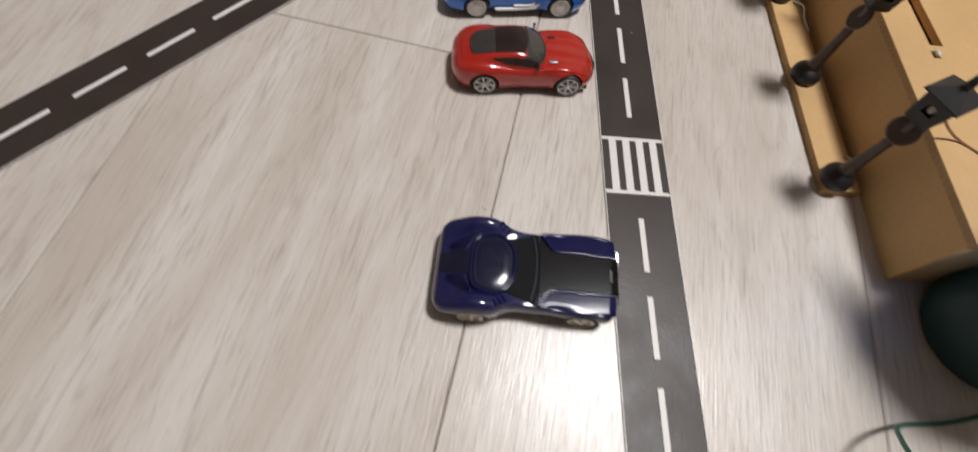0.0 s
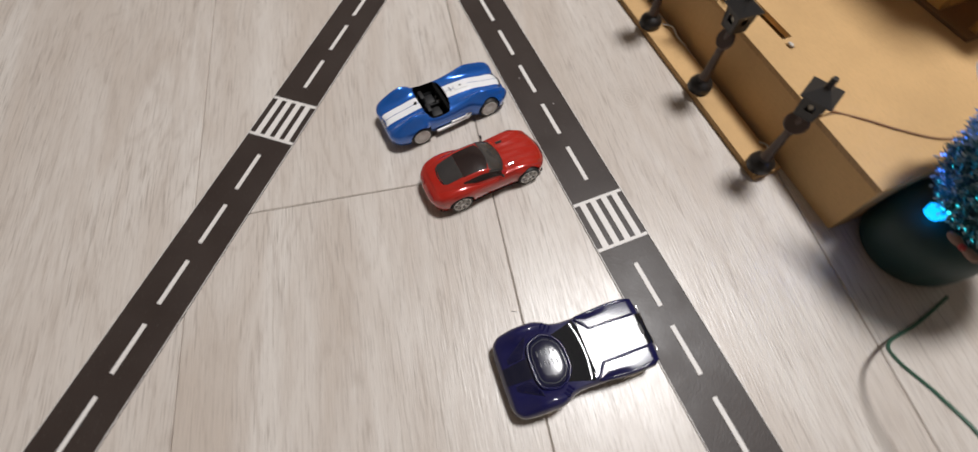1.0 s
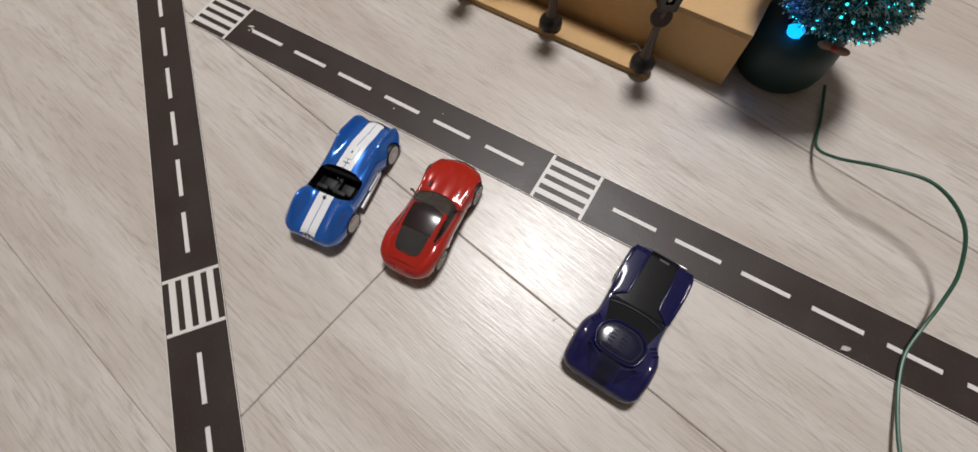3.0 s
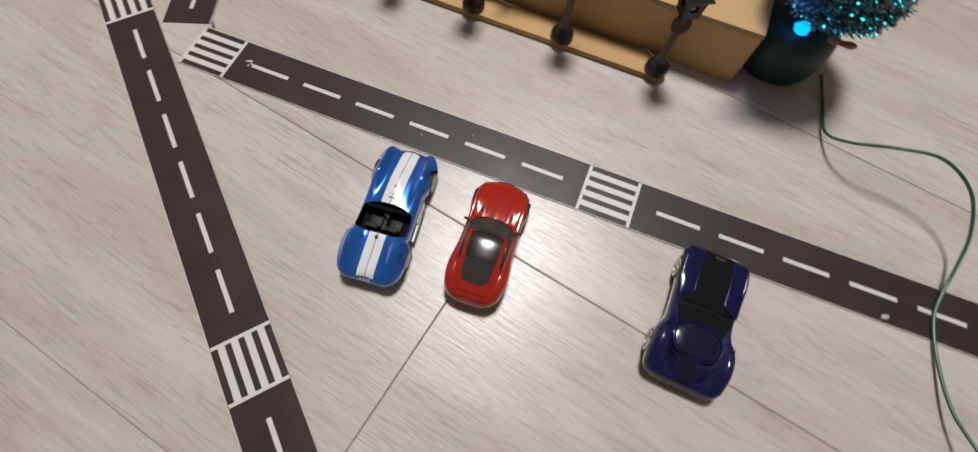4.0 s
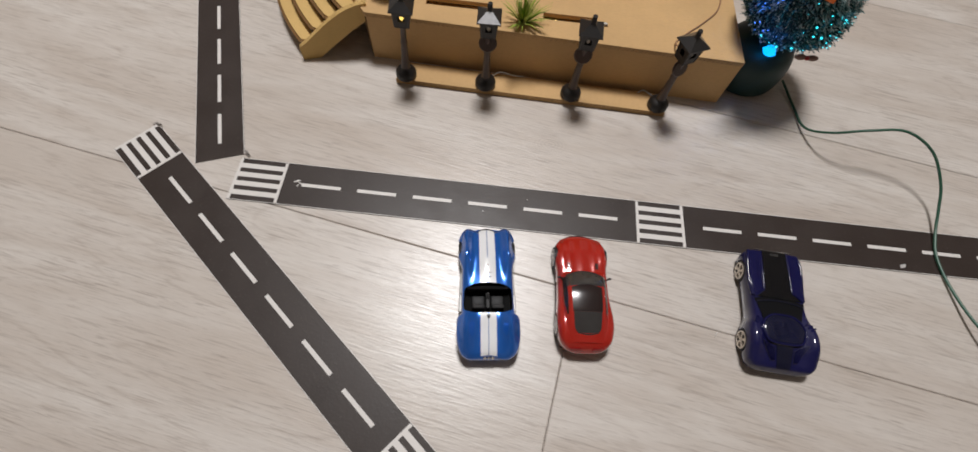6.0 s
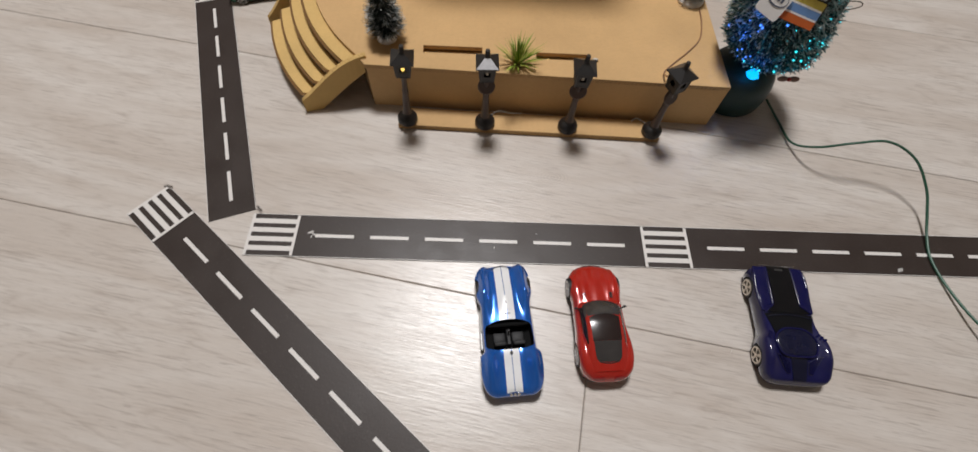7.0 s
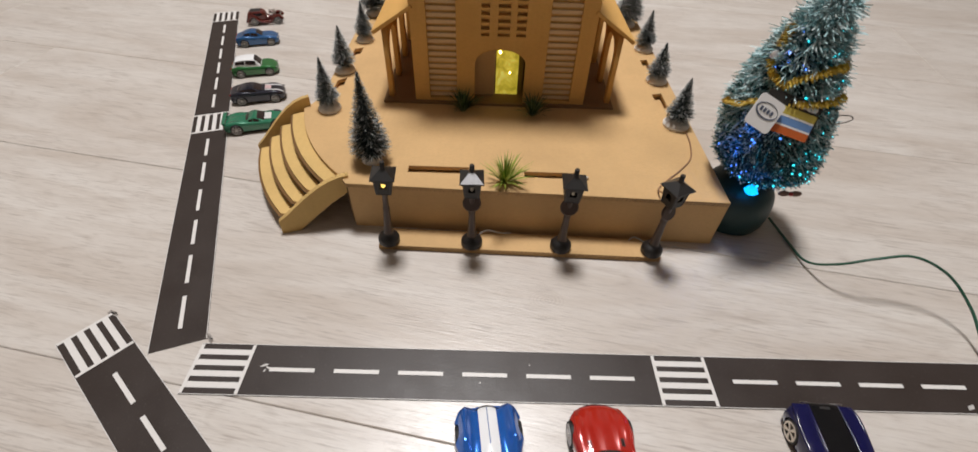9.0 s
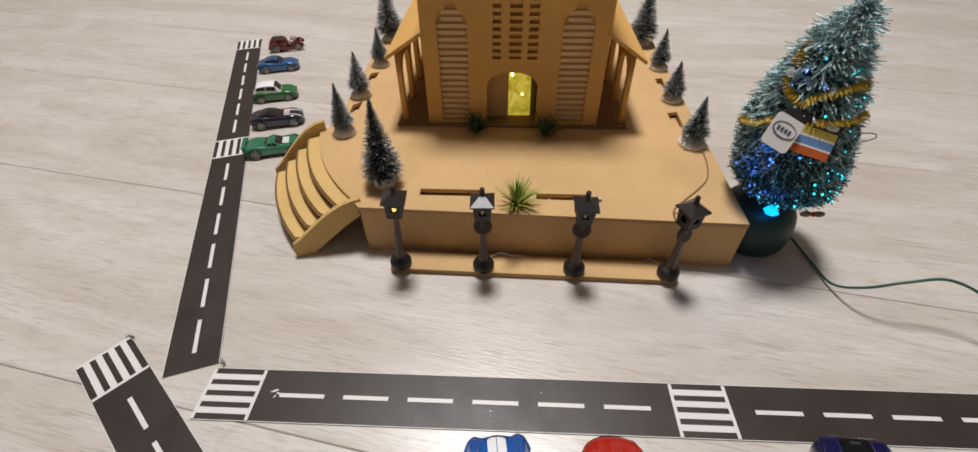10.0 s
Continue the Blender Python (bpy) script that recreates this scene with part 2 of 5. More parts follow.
def tape_black():
    n = Nodes("printed_road_tape_black")
    vec = n.coords()
    f, s = n.noise(vec, 35.0, 5.0), n.noise(vec, 900.0, 3.0)
    col = n.mix(f, (0.028, 0.0195, 0.0165), (0.047, 0.0345, 0.0295))
    col = n.mix(n.ramp(s, [(0.62, g3(0.0)), (0.8, g3(0.25))]), col, (0.16, 0.14, 0.13))
    scuff = n.noise(n.coords((1, 2.2, 1)), 75.0, 5.0, 0.7, 2.0)
    col = n.mix(n.ramp(scuff, [(0.62, g3(0.0)), (0.78, g3(0.45))]), col, (0.10, 0.085, 0.078))
    n.colour(col)
    n.link(n.ramp(f, [(0.3, g3(0.35)), (0.7, g3(0.48))]), n.bsdf.inputs["Roughness"])
    n.put(Specular_IOR_Level=0.36)
    n.bump(n.mix(0.6, f, s), 0.25, 0.0004)
    return n.mat


def islands(name, stops, rough=0.6, spec=0.3):
    """Colour varied from blade to blade."""
    n = Nodes(name)
    geo = n.add("ShaderNodeNewGeometry")
    n.colour(n.ramp(geo.outputs["Random Per Island"], stops))
    n.put(Roughness=rough, Specular_IOR_Level=spec)
    return n.mat


M_FLOOR = floor_wood()
M_JOINT = plain("dark_joint", (0.05, 0.042, 0.036), 0.8)
M_WALL = plain("wall_paint", (0.34, 0.30, 0.26), 0.85, scale=6.0, vary=0.04)
M_CEIL = plain("ceiling_paint", (0.66, 0.64, 0.62), 0.9, scale=5.0, vary=0.03)
M_TAPE = tape_black()
M_LINE = plain("printed_white", (0.72, 0.69, 0.66), 0.45, scale=300.0, vary=0.06)
M_CARD = cardboard("kraft_cardboard")
M_CARD_LIGHT = cardboard("yellow_kraft_cardboard", (0.66, 0.44, 0.165))
M_CHURCH = cardboard("golden_kraft_cardboard", (0.70, 0.40, 0.12))
M_SLAT = cardboard("pale_card_slat", (0.70, 0.50, 0.29), 0.2)
M_FLUTE = cardboard("cardboard_fluting", (0.38, 0.225, 0.10), 0.1)
M_BASE = cardboard("dark_kraft_cardboard", (0.27, 0.15, 0.065), 0.1)
# Card colour darkened to paint in the shade behind the stairs and doorway
M_SHADED_CARD = plain("shaded_cardboard", (0.20, 0.125, 0.06), 0.85)
M_BLACK = plain("black_plastic", (0.014, 0.012, 0.011), 0.42, scale=200.0)
M_ROOFBLACK = plain("glossy_black_plastic", (0.022, 0.021, 0.021), 0.3, coat=0.3, scale=200.0)
M_BROWNBLACK = plain("bronze_brown_plastic", (0.062, 0.036, 0.026), 0.4, scale=200.0)
M_BULB_ON = glow("lit_bulb", (1.0, 0.66, 0.14), 1.5)
M_BULB = plain("milky_bulb", (0.6, 0.55, 0.45), 0.25)

# ---- room ----
SEAM = -10.36  # run of the planks, in degrees
PW, PL, GAP = 4.62, 36.0, 0.008  # plank width, length and joint
ROW0, ROW1 = -11, 15
room_x, room_y, room_z = (-52.0 * U, 60.0 * U), ((-0.02 + ROW0 * PW) * U, (-0.02 + ROW1 * PW) * U), 2.45
turn_floor = pose(0, 0, 0, 0, 0, SEAM)
floor = thing("floor", "pale whitewashed wood laminate floor laid in planks", "floor", kind="structure")
part("floor_bed", box(room_x[0] / U, room_x[1] / U, room_y[0] / U, room_y[1] / U, -1.2, -0.06), M_JOINT, floor, m=turn_floor)
for nm, (a, b, c, d) in {"wall_north": (room_x[0], room_x[1], room_y[1], room_y[1] + 0.1), "wall_south": (room_x[0], room_x[1], room_y[0] - 0.1, room_y[0]),
                         "wall_east": (room_x[1], room_x[1] + 0.1, room_y[0] - 0.1, room_y[1] + 0.1), "wall_west": (room_x[0] - 0.1, room_x[0], room_y[0] - 0.1, room_y[1] + 0.1)}.items():
    tagged(part(nm, box(a / U, b / U, c / U, d / U, -1.2, room_z / U), M_WALL, m=turn_floor), "plain pale painted room wall", "wall", kind="structure")
tagged(part("ceiling", box(room_x[0] / U - 3, room_x[1] / U + 3, room_y[0] / U - 3, room_y[1] / U + 3, room_z / U, room_z / U + 3), M_CEIL, m=turn_floor), "plain white painted ceiling", "ceiling", kind="structure")


# ---- road tapes ----
W, DASH, LEAD, CROSS = 0.859, 0.70, 0.692, 0.871
SEG = 2 * LEAD + 5
H_TAPE = 0.012


def strip_piece(name, s0, s1, u0, u1, z, mat, parent):
    return part(name, box(s0, s1, u0, u1, z - 0.006, z), mat, parent)


def road_tape(label, x, y, turn, spans, cut=0.0):
    """Printed road tape from a start, running along its own x: spans are 'x' (crossing) or 'd' (six dashes), with its first place."""
    tape = thing("road_tape", label, "road tape", at(x, y, 0, turn), "road tapes on the floor")
    s = spans[0]
    ends = [s]
    for kind in spans[1]:
        s += CROSS if kind == "x" else SEG
        ends.append(s)
    outline = [(ends[0], 0), (ends[-1], 0), (ends[-1] - cut, W), (ends[0], W)]
    bm = bmesh.new()
    low, top = [bm.verts.new((a, b, 0.001)) for a, b in outline], [bm.verts.new((a, b, H_TAPE)) for a, b in outline]
    bm.faces.new(low[::-1])
    bm.faces.new(top)
    for k in range(4):
        bm.faces.new((low[k], low[(k + 1) % 4], top[(k + 1) % 4], top[k]))
    part("strip", bm, M_TAPE, tape)
    z = H_TAPE + 0.009
    for u in (0.0, W - 0.01):
        strip_piece("edge_line", ends[0], ends[-1] - (cut if u else 0), u, u + 0.01, z, M_LINE, tape)
    for kind, s0, s1 in zip(spans[1], ends, ends[1:]):
        if kind == "x":
            for e in (s0, s1 - 0.05):
                strip_piece("crossing_edge", e, e + 0.05, 0.018, W - 0.018, z, M_LINE, tape)
            for k in range(4):
                u = 0.018 + 0.088 * (k + 1) + 0.096 * k
                strip_piece("crossing_bar", s0 + 0.05, s1 - 0.05, u, u + 0.096, z, M_LINE, tape)
        else:
            for k in range(6):
                mid = s0 + LEAD + k
                strip_piece("dash", mid - DASH / 2, mid + DASH / 2, W / 2 - 0.033, W / 2 + 0.033, z, M_LINE, tape)
    return tape


main_tape = road_tape("long straight black road tape with white dashes and crossings", 0, 0, 0, (-CROSS, "xdxdx"))
for x, y, turn, a, b in ((0.24, 0.5, 20, 0.07, 0.02), (0.31, 0.46, -30, 0.05, 0.014), (0.27, 0.41, 60, 0.03, 0.012), (3.62, 0.3, 10, 0.02, 0.007), (4.4, 0.62, -20, 0.016, 0.006)):
    plate("scratch", [[(-a, 0), (-a * 0.3, -b), (a, -b * 0.4), (a * 0.4, b)]], 0.004, M_LINE, main_tape, "small white scratch", m=at(x, y, H_TAPE + 0.004, turn))
road_tape("black road tape with white dashes running slantwise from the junction", -2.508, 0.185, math.degrees(-0.6988), (-CROSS, "xdxdx"))
road_tape("black road tape with white dashes beside the small cars", -3.773, 6.667, math.degrees(-1.2331), (-2 * CROSS - SEG, "xdxd"), cut=0.02)

# ---- cardboard platform with stairs ----
ZP, TH = 1.11, 0.10


def arc(a, b, bulge, n=10):
    """Points from a to b on a shallow arc, bulging to the right of the way."""
    a, b = Vector(a), Vector(b)
    side = Vector((b.y - a.y, a.x - b.x)).normalized()
    return [tuple(a.lerp(b, k / n) + side * bulge * (1 - (2 * k / n - 1) ** 2)) for k in range(n + 1)]


def flutes_along(name, pts, z0, z1, parent, depth=0.05, pitch=0.085):
    """The open edge of corrugated card: a wavy ribbon between the liners, along a line."""
    line = [Vector(p) for p in pts]
    length = sum((b - a).length for a, b in zip(line, line[1:]))
    count = max(4, int(length / pitch)) * 2
    rows, seg, run = [], 0, 0.0
    for k in range(count + 1):
        want = length * k / count
        while seg < len(line) - 2 and run + (line[seg + 1] - line[seg]).length < want:
            run += (line[seg + 1] - line[seg]).length
            seg += 1
        d = (line[seg + 1] - line[seg])
        p = line[seg] + d.normalized() * (want - run)
        nrm = Vector((d.y, -d.x)).normalized()
        z = z0 + 0.012 if k % 2 else z1 - 0.012
        rows.append([(p.x + nrm.x * 0.004, p.y + nrm.y * 0.004, z), (p.x - nrm.x * depth, p.y - nrm.y * depth, z)])
    bm, _ = grid_mesh(rows)
    return part(name, bm, M_FLUTE, parent, "wavy fluting in the open card edge")


platform = thing("platform", "low brown corrugated cardboard platform with slots cut in its top", "cardboard platform")
A, B = (-0.55, 6.25), (0.78, 3.92)
stair_arc = arc(A, B, 0.2)
top_loop = [(-0.3, 13.4), (-0.3, 6.75)] + stair_arc + [(0.98, 3.66), (8.2, 3.43), (8.28, 13.4)]
slots = [rect(2.09, 3.28, 4.07, 4.27), rect(4.37, 5.40, 4.01, 4.19), [(5.5, 3.98), (5.62, 3.98), (5.62, 4.08), (5.5, 4.08)],
         [(-0.12, 7.2), (0.08, 7.25), (0.08, 7.78), (-0.12, 7.6)], [(-0.1, 8.95), (0.12, 9.0), (0.14, 9.5), (-0.08, 9.4)],
         [(7.66, 6.7), (7.9, 6.8), (7.9, 7.48), (7.66, 7.42)], [(7.77, 8.7), (7.96, 8.78), (7.96, 9.34), (7.77, 9.28)]]
plate("top_sheet", [top_loop] + slots, TH, M_CARD, platform, m=at(0, 0, ZP - TH / 2), bevel=0.008)


def upright(name, p, q, z0, z1, thick, mat, parent):
    """A standing sheet along a line on the plan."""
    d = Vector((q[0] - p[0], q[1] - p[1]))
    return plate(name, [rect(0, d.length, 0, z1 - z0)], thick, mat, parent, m=at(p[0], p[1], z0, math.degrees(math.atan2(d.y, d.x)), 90), bevel=0.006)


upright("front_panel", (1.0, 3.715), (8.2, 3.485), 0.0, ZP - TH, TH, M_CARD, platform)
upright("side_panel", (8.15, 3.54), (8.225, 13.35), 0.0, ZP - TH, TH, M_CARD, platform)
upright("side_panel", (-0.24, 6.8), (-0.24, 13.35), 0.0, ZP - TH, TH, M_CARD, platform)
upright("back_panel", (-0.18, 13.3), (8.18, 13.3), 0.0, ZP - TH, TH, M_CARD, platform)
# Recessed panel with the shade under the stairs put into its colour
upright("corner_panel", (-0.2, 6.7), (0.98, 3.8), 0.0, ZP - TH, TH, M_SHADED_CARD, platform)
flutes_along("fluting", [(1.0, 3.655), (8.18, 3.428)], ZP - TH, ZP, platform)
# Card sheets added below the slots so the openings look lit, not black
for loop in slots:
    plate("slot_lining", [rect(min(p[0] for p in loop) - 0.05, max(p[0] for p in loop) + 0.05, min(p[1] for p in loop) - 0.05, max(p[1] for p in loop) + 0.05)], 0.05, M_CARD, platform, m=at(0, 0, ZP - 0.18))
part("slot_led", lathe([(0.012, 0.0), (0.022, 0.015), (0.012, 0.035)], 10, cx=4.62, cy=4.08), M_BULB_ON, platform, "tiny warm LED in the slot", m=at(0, 0, ZP - 0.09))

part("slot_plug", ball(5.56, 4.03, 0.02, 0.06, 0.035, 0.03), plain("pale_glue", (0.6, 0.56, 0.5), 0.35), platform, "pale blob of glue at the end of a slot", True, m=at(0, 0, ZP))

stairs = thing("stairs", "curved yellowish cardboard stairs with four treads against the platform", "stairs")
out = Vector((-0.866, -0.5))
stringer_a, stringer_b = (-0.42, 3.42), (0.98, 3.88)


def behind(pts):
    """Keeps a tread's outline behind the front stringer."""
    slope = (stringer_b[1] - stringer_a[1]) / (stringer_b[0] - stringer_a[0])
    return [(x, max(y, stringer_a[1] + slope * (x - stringer_a[0]) + 0.05)) for x, y in pts]


for k in range(4):
    off0, off1 = out * (0.29 * k), out * (0.29 * k + 0.27)
    inner = behind([(x + off0.x, y + off0.y) for x, y in stair_arc])
    outer = behind([(x + off1.x, y + off1.y) for x, y in stair_arc])
    z = ZP - 0.03 - 0.215 * (k + 1) + 0.12
    plate("tread", [inner + outer[::-1]], 0.09, M_CARD_LIGHT, stairs, m=at(0, 0, z), bevel=0.006)
    flutes_along("fluting", outer[::-1], z - 0.045, z + 0.045, stairs)
    rows = [[(x, y, 0.0), (x, y, z - 0.045)] for x, y in [(a + (c - a) * 0.55, b + (d - b) * 0.55) for (a, b), (c, d) in list(zip(inner, outer))[2:-2]]]
    bm, _ = grid_mesh(rows)
    bmesh.ops.solidify(bm, geom=bm.faces[:], thickness=0.05)
    part("riser", bm, M_FLUTE, stairs)


def stringer(p, q, high):
    d = Vector((q[0] - p[0], q[1] - p[1]))
    n = d.length
    top = [(n * k / 8, 0.31 + (high - 0.31) * math.sin(math.pi / 2 * k / 8) ** 1.15) for k in range(9)]
    low = [(n, high - 0.36), (n * 0.72, 0.55), (n * 0.44, 0.24), (n * 0.24, 0.0), (0.0, 0.0)]
    ob = plate("stringer", [top + low], 0.11, M_CARD_LIGHT, stairs, m=at(p[0], p[1], 0, math.degrees(math.atan2(d.y, d.x)), 90), bevel=0.006)
    rows = []
    for k in range(2, 41):
        s = n * k / 40
        z = 0.31 + (high - 0.31) * math.sin(math.pi / 2 * k / 40) ** 1.15 + 0.004
        w = 0.04 if k % 2 else -0.04
        rows.append([(s, z, w), (s, z - 0.05, w)])
    bm, _ = grid_mesh(rows)
    part("fluting", bm, M_FLUTE, stairs, m=ob.matrix_basis.copy())


stringer(stringer_a, stringer_b, 1.17)
stringer((-1.72, 5.9), (-0.45, 6.42), 1.34)

# ---- lamp strip and street lamps ----
lamp_strip = thing("lamp_strip", "narrow strip of corrugated cardboard lying before the platform", "cardboard strip")
plate("sheet", [[(1.58, 3.03), (7.04, 2.9), (7.05, 3.38), (1.62, 3.5)]], 0.12, M_CARD, lamp_strip, m=at(0, 0, 0.06), bevel=0.006)
flutes_along("fluting", [(1.6, 3.027), (7.03, 2.897)], 0.0, 0.12, lamp_strip)
flutes_along("fluting", [(7.043, 2.92), (7.05, 3.37)], 0.0, 0.12, lamp_strip)


def street_lamp(label, x, y, turn, lean_x, lean_y, disc, lit):
    lamp_post = thing("street_lamp", label, "street lamp", at(x, y, 0.12, turn, lean_x, lean_y), "street lamps on the strip")
    part("foot", lathe([(0.19, 0.0), (0.205, 0.03), (0.205, 0.1), (0.19, 0.14), (0.15, 0.18), (0.1, 0.21), (0.085, 0.25)], 24), M_BLACK, lamp_post, smooth=True)
    part("post", lathe([(0.085, 0.2), (0.092, 0.3), (0.078, 0.36), (0.06, 0.8), (0.066, 0.86), (0.052, 0.92), (0.052, 1.2), (0.08, 1.24), (0.06, 1.3)], 14), M_BROWNBLACK, lamp_post, smooth=True)
    if disc:
        bm = lathe([(0.06, -0.028), (0.145, -0.028), (0.168, 0.0), (0.145, 0.028), (0.06, 0.028)], 22)
        bmesh.ops.rotate(bm, verts=bm.verts, matrix=Matrix.Rotation(radians(68), 3, "X"))
        bmesh.ops.translate(bm, verts=bm.verts, vec=(0, -0.02, 1.08))
        part("disc", bm, M_BROWNBLACK, lamp_post, smooth=True)
    bm = bmesh.new()
    for k in range(4):
        a = math.pi / 2 * k + math.pi / 4
        foot, head = Vector((0.165 * math.cos(a), 0.165 * math.sin(a), 1.3)), Vector((0.205 * math.cos(a), 0.205 * math.sin(a), 1.64))
        tube([foot, head], 0.022, 6, bm)
    box(-0.13, 0.13, -0.13, 0.13, 1.275, 1.315, 0.01, bm)
    box(-0.165, 0.165, -0.165, 0.165, 1.61, 1.65, 0.01, bm)
    for k in range(4):
        plate("lantern_panel", [[(-0.115, 0.0), (0.115, 0.0), (0.143, 0.33), (-0.143, 0.33)], arch(-0.06, 0.06, 0.12, 0.2, 0.25, 4)], 0.02, M_BLACK, lamp_post, m=pose(0, 0, 0, 0, 0, 90 * k) @ at(0, -0.117, 1.3, 0, 90 + 4.8))
    part("lantern", bm, M_BLACK, lamp_post)
    part("core", lathe([(0.09, 1.31), (0.075, 1.42), (0.05, 1.46)], 12), M_BLACK, lamp_post)
    roof = lathe([(0.0, 0.0), (0.295, 0.0), (0.295, 0.022), (0.075, 0.135), (0.06, 0.15)], 4)
    bmesh.ops.rotate(roof, verts=roof.verts, matrix=Matrix.Rotation(math.pi / 4, 3, "Z"))
    bmesh.ops.translate(roof, verts=roof.verts, vec=(0, 0, 1.64))
    part("roof", roof, M_ROOFBLACK, lamp_post)
    part("finial", lathe([(0.045, 1.77), (0.045, 1.85), (0.038, 1.86), (0.045, 1.88), (0.04, 1.92)], 12), M_BLACK, lamp_post, smooth=True)
    part("bulb", lathe([(0.02, 1.42), (0.038, 1.45), (0.04, 1.49), (0.02, 1.53)], 12, cy=-0.075), M_BULB_ON if lit else M_BULB, lamp_post, "small lit yellow bulb" if lit else "", smooth=True)
    return lamp_post


street_lamp("black toy street lamp with a lit yellow bulb", 1.77, 3.15, 4, 0, 3, False, True)
pale_lamp = street_lamp("black toy street lamp with a pale front roof face", 3.38, 3.13, 2, 0, 0, True, False)
face = bmesh.new()
low, high = [(-0.2, -0.2086, 1.668), (0.2, -0.2086, 1.668), (0.055, -0.053, 1.781), (-0.055, -0.053, 1.781)], []
for x, y, z in low:
    high.append((x, y - 0.006, z + 0.008))
a, b = [face.verts.new(p) for p in low], [face.verts.new(p) for p in high]
face.faces.new(a[::-1])
face.faces.new(b)
for k in range(4):
    face.faces.new((a[k], a[(k + 1) % 4], b[(k + 1) % 4], b[k]))
part("roof_face", face, plain("pale_roof_paint", (0.62, 0.62, 0.64), 0.4, vary=0.3, scale=300.0), pale_lamp, "whitish roof face")
street_lamp("black toy street lamp with a disc, upright on the card strip", 5.11, 3.10, -3, 0, 1, True, False)
street_lamp("leaning black toy street lamp at the end of the card strip", 6.88, 3.06, 27, 1, 0, True, False)

# ---- cardboard church ----
church = thing("church", "brown cardboard model church with louvred windows and a lit doorway", "model church", at(0, 0, ZP))
YF = 6.75


def wall_xz(name, loops, y, thick, mat, parent, label=""):
    return plate(name, loops, thick, mat, parent, label, m=at(0, y, 0, 0, 90), bevel=0.006)


HT = 4.9


def ogee(x0, x1, y0, spring, top):
    """Outline of a window with shoulders and a small rounded top."""
    c, h, t = (x0 + x1) / 2, (x1 - x0) / 2, top - spring
    right = [(c + h * u, spring + t * v) for u, v in ((1.0, 0.0), (0.96, 0.18), (0.84, 0.36), (0.62, 0.5), (0.44, 0.6), (0.36, 0.74), (0.27, 0.88), (0.14, 0.97))]
    return [(x0, y0), (x1, y0)] + right + [(c, top)] + [(2 * c - x, y) for x, y in right[::-1]]


win_l, win_r = ogee(2.28, 2.9, 0.13, 2.36, 2.74), ogee(4.86, 5.5, 0.13, 2.36, 2.74)
door_hole = arch(3.30, 4.42, 0.06, 0.97, 1.31)
louvres = [(3.43, 3.6), (3.78, 4.03), (4.17, 4.37)]
front_loops = [rect(1.94, 5.84, 0.06, HT), win_l, win_r] + [rect(a, b, 1.6, 3.9) for a, b in louvres]
outline = [(1.94, 0.06), (3.30, 0.06)] + [p for p in door_hole[2:][::-1]] + [(4.42, 0.06), (5.84, 0.06), (5.84, HT), (1.94, HT)]
front_loops[0] = outline
front = wall_xz("front_wall", front_loops, YF, 0.1, M_CHURCH, church)
plate("base", [rect(1.2, 6.54, 6.62, 12.9)], 0.06, M_BASE, church, m=at(0, 0, 0.03), bevel=0.005)
upright("nave_wall", (1.99, 6.82), (1.99, 12.6), 0.06, HT, 0.1, M_CHURCH, church)
upright("nave_wall", (5.79, 6.82), (5.79, 12.6), 0.06, HT, 0.1, M_CHURCH, church)
wall_xz("back_wall", [rect(1.94, 5.84, 0.06, HT)], 12.66, 0.1, M_CHURCH, church)
plate("nave_roof", [rect(1.9, 5.88, 6.7, 12.72)], 0.1, M_CHURCH, church, m=at(0, 0, HT + 0.05), bevel=0.006)
wall_xz("inner_wall", [rect(2.05, 3.28, 0.06, 4.4)], YF + 0.08, 0.05, M_CHURCH, church)
wall_xz("inner_wall", [rect(4.44, 5.73, 0.06, 4.4)], YF + 0.08, 0.05, M_CHURCH, church)
wall_xz("inner_wall", [rect(3.28, 4.44, 1.45, 4.4)], YF + 0.085, 0.05, M_CHURCH, church)
for a, b, n, z0 in ((2.28, 2.9, 18, 0.19), (4.86, 5.5, 18, 0.19)):
    for k in range(n):
        z = z0 + 0.138 * k
        h = 0.0 if z < 2.38 else 0.1
        bm = box(a + h - 0.01, b - h + 0.01, YF + 0.012, YF + 0.052, z - 0.045, z + 0.045, 0.012)
        part("slat", bm, M_SLAT, church)
for a, b in louvres:
    for k in range(15):
        z = 1.67 + 0.15 * k
        part("slat", box(a, b, YF - 0.045, YF + 0.045, z - 0.006, z + 0.066, 0.006), M_CHURCH, church)


def arcade(x, name="arcade"):
    """Row of slim columns with arches between, along the side."""
    holes = []
    n, y0, pitch = 5, 6.98, 1.08
    for k in range(n):
        holes.append(arch(y0 + pitch * k, y0 + pitch * k + 0.84, 0.07, 1.1, 1.45))
    loop = [(6.8, 0.06)]
    for h in holes:
        loop += [(h[0][0], 0.06)] + h[2:][::-1] + [(h[1][0], 0.06)]
    loop += [(12.55, 0.06), (12.55, 1.62), (6.8, 1.62)]
    plate(name, [loop], 0.11, M_CHURCH, church, m=pose(x * U, 0, 0, 90, 0, 90), bevel=0.006)


